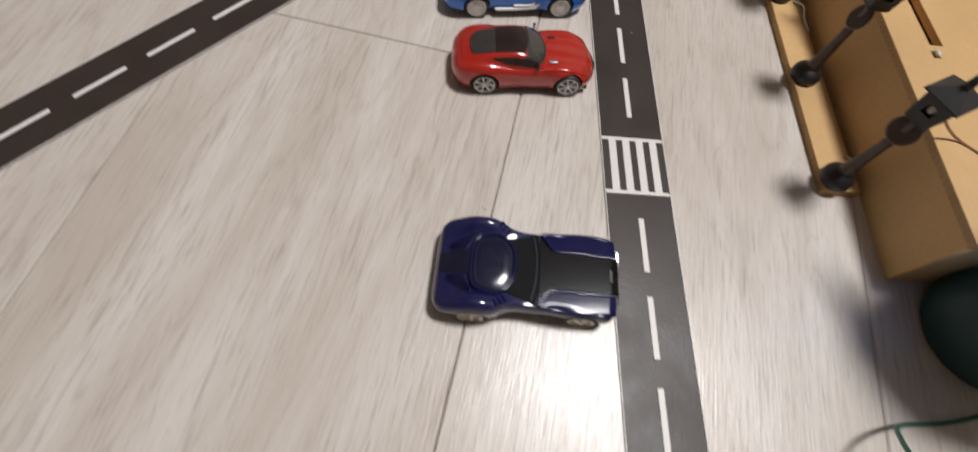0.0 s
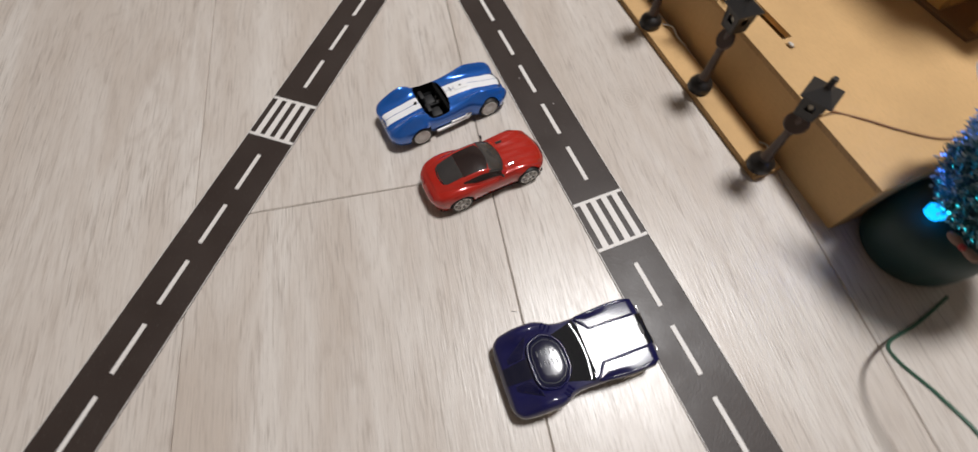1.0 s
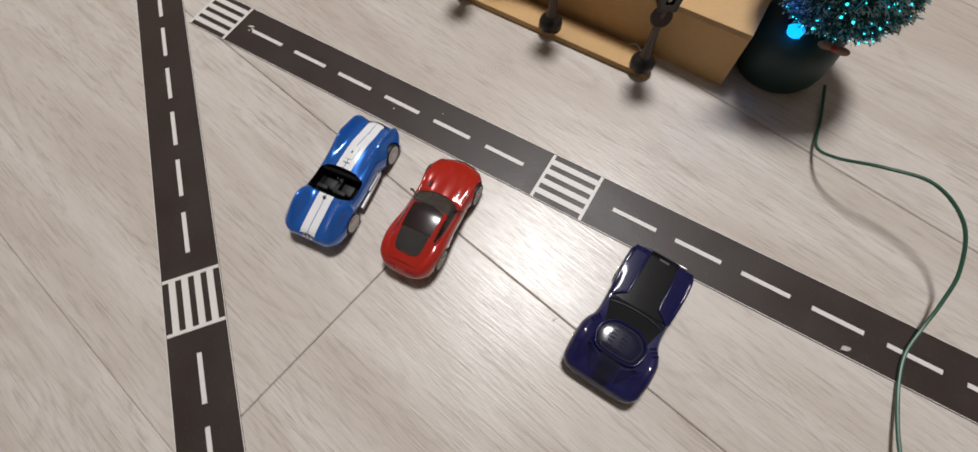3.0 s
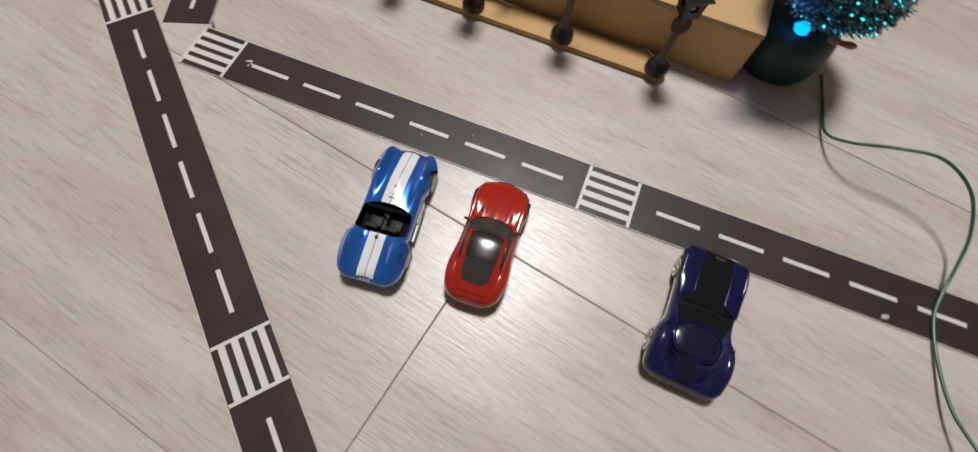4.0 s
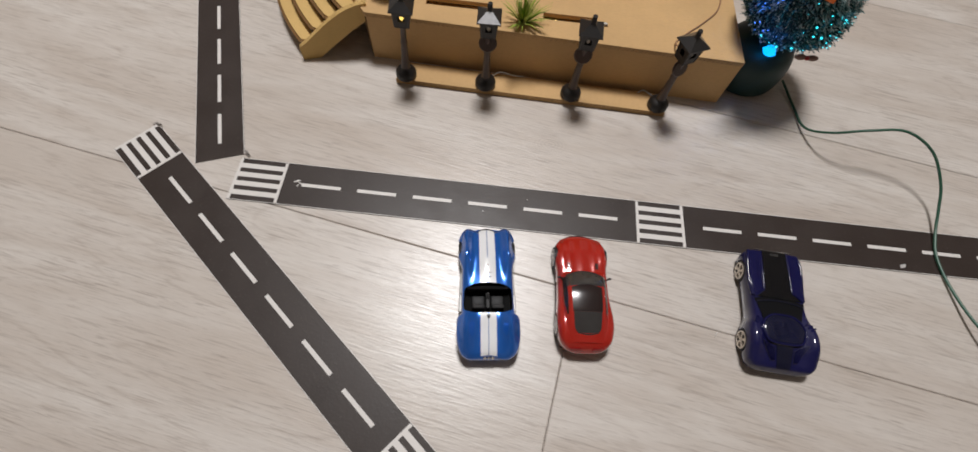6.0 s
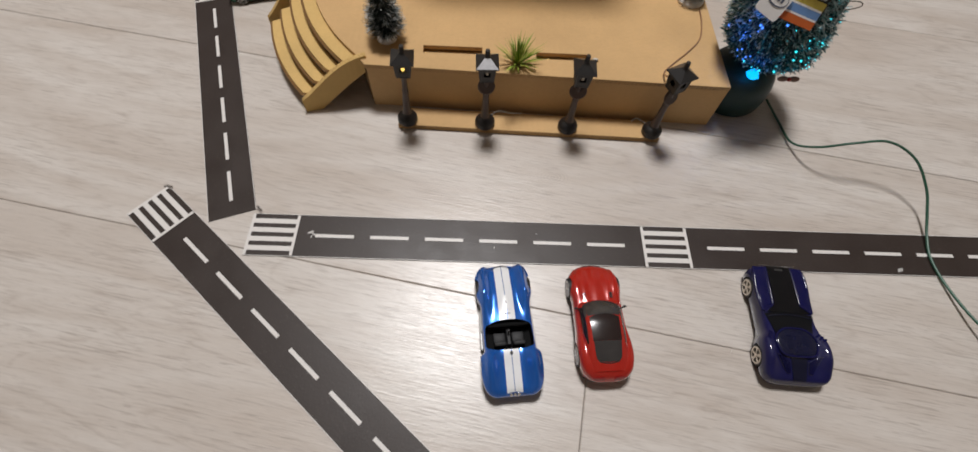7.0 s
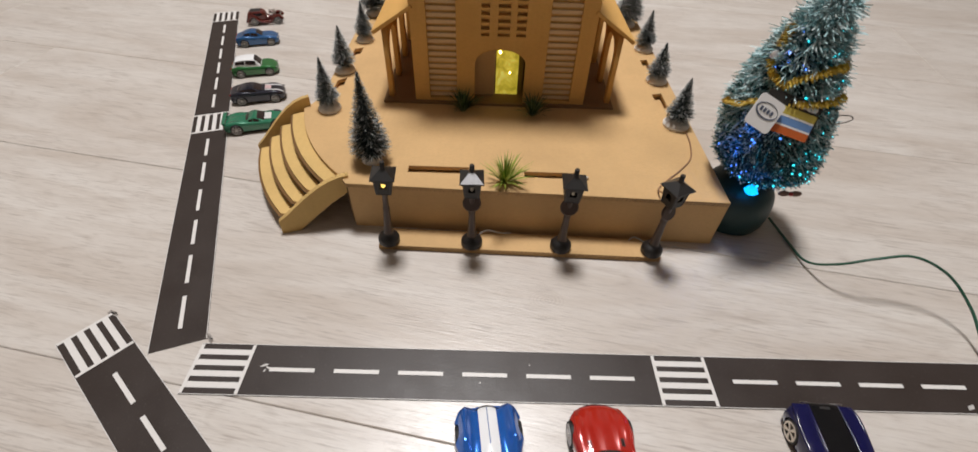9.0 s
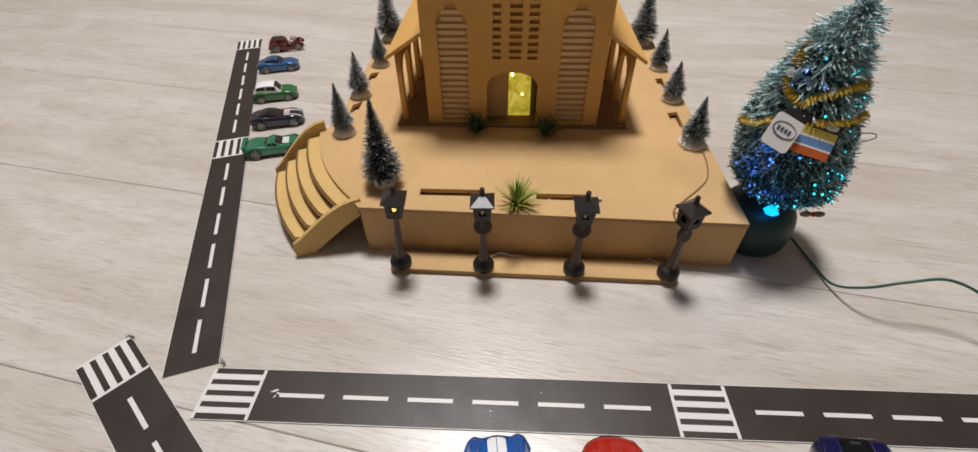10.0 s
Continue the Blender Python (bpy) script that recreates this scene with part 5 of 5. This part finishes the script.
brush_tree("small frosted brush tree on a white foot", 7.92, 8.1, 1.0, 0.3, 0.26, 1300, 17, frost=0.75)
brush_tree("small frosted brush tree on a white foot", 8.0, 9.95, 1.1, 0.29, 0.26, 1300, 18, frost=0.75)
brush_tree("tall frosted brush tree at the platform's far corner", 7.85, 11.7, 1.9, 0.45, 0.26, 2300, 19, frost=0.9)

# ---- fibre-optic Christmas tree ----
M_STAND = plain("dark_green_plastic", (0.011, 0.04, 0.038), 0.5, scale=80, vary=0.25, bump=0.25)
M_NEEDLE = islands("teal_tinsel_needle", [(0.0, (0.010, 0.05, 0.055)), (0.6, (0.03, 0.14, 0.15)), (1.0, (0.09, 0.29, 0.30))], 0.4)
M_SNOWTIP = islands("snowy_needle_tip", [(0.0, (0.22, 0.44, 0.46)), (0.6, (0.55, 0.72, 0.74)), (1.0, (0.90, 0.95, 0.94))], 0.55)
# Near-black teal that paints the shade deep between the needles
M_SHADE_FILL = plain("tree_shade_filler", (0.012, 0.035, 0.036), 0.8)
M_GOLD = plain("gold_garland", (0.78, 0.53, 0.09), 0.35, 0.0, vary=0.4, scale=260, bump=0.6)
M_PALE_BELL = plain("pale_silver", (0.7, 0.68, 0.68), 0.3, 0.6)
M_CYAN = glow("cyan_fibre_tip", (0.02, 0.75, 0.9), 2.2)
M_BLUEGLOW = glow("blue_fibre_tip", (0.04, 0.2, 1.0), 3.2)
M_LEDBLUE = glow("blue_led_lens", (0.0, 0.36, 1.0), 1.9, (0.02, 0.1, 0.3))
TX, TY = 8.98, 4.38
crown_r = curve_at([(1.16, 0.46), (1.36, 0.77), (1.62, 0.93), (2.2, 0.93), (3.1, 0.74), (3.85, 0.45), (4.3, 0.24), (4.55, 0.06)])
shift_x = curve_at([(1.0, 0.05), (1.6, 0.01), (3.0, -0.19), (3.8, -0.19), (4.6, -0.02)])
xmas = thing("christmas_tree", "dark teal frosted fibre-optic Christmas tree with lit blue tips", "Christmas tree", at(TX, TY))
part("stand", lathe([(0.62, 0.0), (0.68, 0.03), (0.715, 0.12), (0.735, 0.28), (0.74, 0.45), (0.725, 0.62), (0.69, 0.76), (0.62, 0.88), (0.5, 0.97), (0.34, 1.03), (0.2, 1.08)], 44, cx=-0.15, cy=-0.04), M_STAND, xmas, "dark green plastic stand", True)
part("trunk", lathe([(0.16, 1.0), (0.13, 1.6), (0.05, 4.4)], 10), M_STAND, xmas)


def on_crown(a, z, extra=0.0):
    r = crown_r(z) + extra
    return Vector((shift_x(z) + r * math.cos(a), r * math.sin(a), z))


rng = random.Random(21)
# Added filler body: closes the view through the needles, shade in its colour
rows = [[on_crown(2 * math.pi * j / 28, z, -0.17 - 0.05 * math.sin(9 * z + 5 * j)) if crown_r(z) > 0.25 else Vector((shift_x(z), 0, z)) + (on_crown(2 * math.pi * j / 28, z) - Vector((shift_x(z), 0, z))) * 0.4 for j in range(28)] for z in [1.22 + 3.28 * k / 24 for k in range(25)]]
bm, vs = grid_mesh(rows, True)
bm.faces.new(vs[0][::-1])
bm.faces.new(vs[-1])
part("core", bm, M_SHADE_FILL, xmas)
dark, pale = bmesh.new(), bmesh.new()
for k in range(22000):
    z = 1.18 + 3.4 * rng.random() ** 1.25
    a = rng.uniform(0, 2 * math.pi)
    root = on_crown(a, z, rng.uniform(-0.24, -0.04))
    d = Vector((math.cos(a) + rng.uniform(-0.8, 0.8), math.sin(a) + rng.uniform(-0.8, 0.8), rng.uniform(-0.55, 0.75))).normalized()
    length = rng.uniform(0.07, 0.15) + 0.035 * max(0.0, z - 2.6)
    side = d.cross(Vector((rng.uniform(-1, 1), rng.uniform(-1, 1), rng.uniform(-1, 1)))).normalized() * 0.0085
    v = [dark.verts.new(p) for p in (root - side, root + side, root + d * length + side * 0.5, root + d * length - side * 0.5)]
    dark.faces.new(v)
    if rng.random() < 0.34 + 0.2 * (z - 1.0):
        side *= 1.35
        p0, p1 = root + d * length * rng.uniform(0.72 - 0.2 * (z - 1.1), 0.85 - 0.1 * (z - 1.1)), root + d * length * 1.08
        v = [pale.verts.new(p) for p in (p0 - side, p0 + side, p1 + side, p1 - side)]
        pale.faces.new(v)
for k in range(560):
    # a frosted twig: a fan of long needles that hangs outwards and down
    z = 1.9 + 2.65 * rng.random() ** 0.85
    a = rng.uniform(0, 2 * math.pi)
    root = on_crown(a, z, -0.1)
    out_dir = Vector((math.cos(a), math.sin(a), rng.uniform(-0.9, 0.1))).normalized()
    reach = 0.1 + 0.07 * max(0.0, z - 1.8)
    for j in range(6 if z > 2.6 else 3):
        d = (out_dir + Vector((rng.uniform(-0.5, 0.5), rng.uniform(-0.5, 0.5), rng.uniform(-0.5, 0.4)))).normalized() * reach * rng.uniform(0.7, 1.25)
        p0 = root + out_dir * rng.uniform(0.0, 0.08)
        side = d.cross(Vector((rng.uniform(-1, 1), rng.uniform(-1, 1), rng.uniform(-1, 1)))).normalized() * rng.uniform(0.009, 0.016)
        pale.faces.new([pale.verts.new(p) for p in (p0 - side, p0 + side, p0 + d + side * 0.5, p0 + d - side * 0.5)])
part("needles", dark, M_NEEDLE, xmas, "dark teal needles")
part("snow", pale, M_SNOWTIP, xmas, "snowy white needle tips")
blue, cyan = bmesh.new(), bmesh.new()
for k in range(135):
    a = radians((rng.uniform(150, 390), rng.gauss(295, 20), rng.gauss(218, 16) if k % 2 else rng.gauss(290, 24))[k % 3])
    z = 1.25 + 2.9 * rng.random() ** 1.7
    p = on_crown(a, z, rng.uniform(-0.05, 0.05))
    r = rng.choice((0.007, 0.009, 0.011, 0.014, 0.022))
    bm = blue if p.x < -0.45 + rng.uniform(-0.3, 0.3) else cyan
    for v in bmesh.ops.create_icosphere(bm, subdivisions=1, radius=r)["verts"]:
        v.co += p
part("blue_fibre_tips", blue, M_BLUEGLOW, xmas, "glowing blue fibre tips")["kind"] = "stuff"
part("cyan_fibre_tips", cyan, M_CYAN, xmas, "glowing cyan fibre tips")["kind"] = "stuff"
fibres = bmesh.new()
for k in range(20):
    a, z = radians(rng.uniform(215, 335)), rng.uniform(1.45, 2.3)
    p0, p1 = on_crown(a, 1.25, -0.2), on_crown(a + rng.uniform(-0.1, 0.1), z, 0.02)
    tube([p0.lerp(p1, 0.25), p0.lerp(p1, 0.7) + (p1 - Vector((0, 0, p1.z))).normalized() * 0.05, p1], 0.005, 4, fibres)
part("fibres", fibres, glow("faintly_lit_fibre", (0.02, 0.35, 0.6), 0.25, (0.05, 0.2, 0.25)), xmas, "thin clear fibre strands")
led_light = bpy.data.lights.new("tree_led_light", "POINT")
led_light.energy, led_light.color, led_light.shadow_soft_size = 0.0022, (0.02, 0.2, 1.0), 0.004
for x, y, z in ((-0.5, -0.84, 1.62), (-0.92, -0.5, 2.0), (-0.82, -0.56, 2.5)):
    led_ob = new("tree_led_light", led_light)
    led_ob.matrix_basis = at(TX + x, TY + y, z)
lens = lathe([(0.06, 0.0), (0.105, 0.03), (0.12, 0.08), (0.09, 0.13), (0.04, 0.18)], 14)
for v in lens.verts:
    k = 1 + 0.22 * math.sin(5 * math.atan2(v.co.y, v.co.x)) * (1 if v.co.z > 0.05 else 0)
    v.co.x, v.co.y = -0.28 + v.co.x * k, -0.6 + v.co.y * k
    v.co.z += 1.07
part("led_lens", lens, M_LEDBLUE, xmas, "glowing blue LED lens", True)


def garland(spans, seed, wide=0.062):
    """A crinkled band of gold foil: a wavy ribbon standing off the needles, with a frilled edge."""
    r2 = random.Random(seed)
    line = smooth_line([on_crown(radians(a), z, 0.075) for a, z in spans], 22)
    rows = []
    for k, p in enumerate(line):
        d = (line[min(k + 1, len(line) - 1)] - line[max(k - 1, 0)]).normalized()
        away = Vector((p.x - shift_x(p.z), p.y, 0)).normalized()
        up = away.cross(d).normalized()
        wave = 0.03 * math.sin(k * 1.15) + r2.uniform(-0.012, 0.012)
        p = p + away * wave
        h = wide * (0.8 + 0.35 * r2.random())
        up = up * 0.7 - away * 0.6 if up.z > 0 else -up * 0.7 - away * 0.6
        rows.append([p - up * h + away * r2.uniform(-0.02, 0.03), p - up * h * 0.35 + away * 0.02, p + up * h * 0.35 - away * 0.005, p + up * h + away * r2.uniform(-0.02, 0.03)])
    bm, _ = grid_mesh(rows)
    bmesh.ops.solidify(bm, geom=bm.faces[:], thickness=0.008)
    part("garland", bm, M_GOLD, xmas, "crinkled gold foil garland")


garland([(318, 3.62), (301, 3.6), (283, 3.6), (262, 3.52), (241, 3.42), (232, 3.3), (217, 3.36), (208, 3.42), (196, 3.55)], 1)
garland([(172, 2.66), (181, 2.68), (199, 2.8), (208, 2.92), (226, 3.02), (244, 3.08), (262, 3.1), (283, 3.12), (304, 3.12), (325, 3.1)], 2)
garland([(181, 4.06), (186, 3.98), (192, 3.86), (196, 3.74)], 3, 0.085)
part("bell", lathe([(0.07, 0.0), (0.065, 0.03), (0.045, 0.08), (0.02, 0.11)], 12), M_PALE_BELL, xmas, "small pale silver bell", True, m=at(*on_crown(radians(197), 3.58, 0.06)))

# tags that hang on the tree
M_PAPER = plain("white_paper_tag", (0.86, 0.84, 0.82), 0.5, scale=90, vary=0.05)
M_TAGDARK = plain("dark_printed_card", (0.03, 0.027, 0.025), 0.4)
M_YEL, M_PBL, M_ORG = plain("yellow_print", (0.62, 0.50, 0.10), 0.45), plain("light_blue_print", (0.16, 0.30, 0.58), 0.45), plain("orange_print", (0.58, 0.13, 0.03), 0.45)
M_INK = plain("slate_blue_ink", (0.10, 0.12, 0.17), 0.5)


def tag_pose(cx, cy, cz, roll, tilt, swing=0.0):
    return at(cx, cy, cz) @ pose(0, 0, 0, 90 - tilt, 0, 0) @ pose(0, 0, 0, 0, swing, roll)


tag_b = thing("striped_tag", "small card tag with yellow, blue and orange stripes", "card tag", tag_pose(8.46, 3.54, 2.93, -17, 30))
plate("card", [round_rect(0.94, 0.58, 0.03)], 0.016, M_TAGDARK, tag_b)
for mat, y0, h in ((M_YEL, 0.05, 0.12), (M_PBL, -0.1, 0.12), (M_ORG, -0.25, 0.13)):
    plate("stripe", [rect(-0.44, 0.44, y0 - h / 2, y0 + h / 2)], 0.008, mat, tag_b, m=at(0, 0, 0.013))
for y0 in (-0.025, -0.175):
    plate("white_line", [rect(-0.44, 0.44, y0 - 0.015, y0 + 0.015)], 0.008, M_PAPER, tag_b, m=at(0, 0, 0.014))
for x0, y0, a, b in ((0.14, 0.21, 0.09, 0.065), (0.3, 0.19, 0.11, 0.05)):
    plate("pale_blot", [[(x0 + a * math.cos(t), y0 + b * math.sin(t)) for t in [2 * math.pi * k / 18 for k in range(18)]]], 0.008, M_PAPER, tag_b, m=at(0, 0, 0.013))
tag_a = thing("white_tag", "white paper tag with a thin printed oval", "paper tag", tag_pose(8.02, 3.48, 2.98, -29, 30))
plate("card", [round_rect(0.46, 0.52, 0.06)], 0.016, M_PAPER, tag_a)


def oval(a, b, n=28):
    return [(a * math.cos(2 * math.pi * k / n), b * math.sin(2 * math.pi * k / n)) for k in range(n)]


plate("printed_oval", [[(x, y + 0.04) for x, y in oval(0.2, 0.125)], [(x + 0.006, y + 0.048) for x, y in oval(0.185, 0.108)]], 0.006, M_INK, tag_a, m=at(0, 0, 0.012))
for k in range(4):
    plate("printed_bar", [rect(-0.125 + 0.065 * k, -0.085 + 0.065 * k, 0.005, 0.075)], 0.006, M_INK, tag_a, m=at(0, 0, 0.012))
clip = thing("paper_clip", "small bent wire paper clip on the tree", "paper clip", at(9.4, 3.86, 2.68, -20))
part("wire", tube(smooth_line([(-0.1, 0, -0.1), (0.12, 0, -0.06), (0.3, 0, 0.05), (0.3, 0, 0.12), (0.2, 0, 0.13), (-0.05, 0, 0.06)], 6), 0.01, 6), M_STEM, clip)
edge_tag = thing("side_tag", "white paper tag hanging edge-on from the tree", "paper tag", tag_pose(9.48, 3.86, 2.58, 5, 0, 70))
plate("card", [round_rect(0.34, 0.55, 0.03)], 0.014, M_PAPER, edge_tag)
M_BOW = plain("brown_satin_ribbon", (0.22, 0.13, 0.10), 0.45)
bow = thing("ribbon_bow", "small brown ribbon bow with a red knot under the tree", "bow", at(9.2, 3.46, 1.36))
for q in (1, -1):
    part("loop", ball(q * 0.11, 0, 0, 0.11, 0.05, 0.06), M_BOW, bow, smooth=True)
part("knot", ball(0, -0.02, 0.01, 0.045, 0.045, 0.045), plain("red_satin", (0.35, 0.03, 0.03), 0.4), bow, "red knot", True)

# ---- cables and scraps ----
M_CABLE = plain("green_cable", (0.03, 0.105, 0.066), 0.4)
cable = thing("power_cable", "thin green cable of the tree, looping over the floor", "cable")
line = [(9.68, 4.17, 0.09), (9.82, 3.54, 0.04), (9.87, 2.92, 0.13), (10.04, 2.51, 0.52), (10.47, 2.35, 0.87), (11.04, 2.31, 0.99), (11.58, 2.06, 0.82), (11.88, 1.62, 0.5), (11.93, 1.2, 0.25), (11.88, 0.8, 0.1), (11.8, 0.34, 0.05), (11.85, -0.27, 0.07), (11.96, -0.97, 0.2), (12.17, -1.5, 0.4), (12.41, -1.95, 0.44), (12.9, -2.5, 0.3), (14.5, -3.6, 0.08), (20.0, -5.0, 0.05)]
part("lead", tube(smooth_line(line, 8), 0.0245, 8), M_CABLE, cable, smooth=True)
M_WIRE = plain("brown_wire", (0.3, 0.165, 0.085), 0.5)
wire = thing("lamp_wire", "thin brown wire from the leaning lamp over the platform", "wire")
part("lead", tube(smooth_line([(6.9, 3.2, 1.5), (6.88, 3.45, 1.3), (6.92, 3.76, ZP + 0.02), (7.2, 4.07, ZP + 0.018), (7.5, 4.36, ZP + 0.018), (7.83, 4.77, ZP + 0.018), (7.98, 5.3, ZP + 0.018), (8.02, 5.75, ZP + 0.018)], 7), 0.016, 6), M_WIRE, wire)
M_WHITEWIRE = plain("white_wire", (0.6, 0.58, 0.55), 0.5)
for a in ([(3.5, 3.36, 0.14), (3.68, 3.43, 0.2), (3.92, 3.4, 0.17), (4.15, 3.44, 0.135)], [(6.5, 3.34, 0.14), (6.62, 3.4, 0.16), (6.8, 3.28, 0.15)]):
    loose = thing("loose_wire", "thin white wire lying on the card strip", "wire", group="wires on the strip")
    part("lead", tube(smooth_line(a, 6), 0.014, 6), M_WHITEWIRE, loose)
M_FILM = plain("clear_tape_backing", (0.5, 0.46, 0.43), 0.25, coat=0.6)


def curl(label, x, y, turn, size):
    """A lifted corner of tape, rolled up a little."""
    ob = thing("curled_corner", label, "tape corner", at(x, y, 0.02, turn), "curled tape corners")
    rows = []
    for k in range(9):
        a = 2.6 * k / 8
        rows.append([(size * 0.55 * math.sin(a) * 0.6 - 0.02, -size / 2 * (1 - 0.06 * k), 0.025 * (1 - math.cos(a))), (size * 0.55 * math.sin(a) * 0.6 - 0.02, size / 2 * (1 - 0.09 * k), 0.025 * (1 - math.cos(a)))])
    bm, _ = grid_mesh(rows)
    bmesh.ops.solidify(bm, geom=bm.faces[:], thickness=0.008)
    part("film", bm, M_FILM, ob, smooth=True)


curl("pale curled corner at the end of the road tape", -0.82, 0.95, 45, 0.2)
curl("pale torn corner at the end of the slanting tape", -2.62, 1.36, 70, 0.2)
scrap = thing("paper_scrap", "tiny white paper scrap on the road tape", "paper scrap", at(11.14, 0.09, 0.03, 30))
bm, _ = grid_mesh([[(-0.07, 0, 0), (-0.04, 0.05, 0.015)], [(0, -0.025, 0.02), (0.01, 0.035, 0.03)], [(0.06, -0.01, 0.0), (0.07, 0.02, 0.01)]])
bmesh.ops.solidify(bm, geom=bm.faces[:], thickness=0.006)
part("paper", bm, M_PAPER, scrap)

chip = thing("plastic_chip", "thin pale plastic chip lying on the floor by the navy car", "plastic chip", at(7.62, -1.5, 0.0, 60) @ Matrix.Scale(0.6, 4))
bm, _ = grid_mesh([[(-0.09 + 0.06 * k, 0.012 * math.sin(1.1 * k), 0.0), (-0.075 + 0.055 * k, 0.02 + 0.012 * math.sin(1.1 * k), 0.016 + 0.006 * math.cos(k))] for k in range(4)])
bmesh.ops.solidify(bm, geom=bm.faces[:], thickness=0.006)
part("film", bm, M_PAPER, chip, smooth=True)

# ---- floor planks, one object each ----
def plank_mesh(length, width, round_off):
    bm = box(0, length, 0, width, -0.3, 0.0)
    edges = [e for e in bm.edges if all(abs(v.co.z) < 1e-6 for v in e.verts)]
    bmesh.ops.bevel(bm, geom=edges, offset=round_off, segments=1, affect="EDGES")
    bmesh.ops.scale(bm, vec=(U, U, U), verts=bm.verts)
    mesh = bpy.data.meshes.new("plank")
    bm.to_mesh(mesh)
    bm.free()
    mesh.materials.append(M_FLOOR)
    return mesh


plank_meshes = {}
for r in range(ROW0, ROW1):
    first = 5.41 if r == -1 else 16.0 + 4.0 * ((r * 5) % 3)
    for c in range(-3, 3):
        x0, x1 = max(first + c * PL, room_x[0] / U), min(first + (c + 1) * PL, room_x[1] / U)
        if x1 - x0 > 0.1:
            key = (round(x1 - x0, 3), 0.005 if r < -1 else 0.016)
            if key not in plank_meshes:
                plank_meshes[key] = plank_mesh(key[0] - GAP, PW - GAP * key[1] / 0.016, key[1])
            under("plank", plank_meshes[key], floor, m=turn_floor @ at(x0, -0.02 + r * PW))
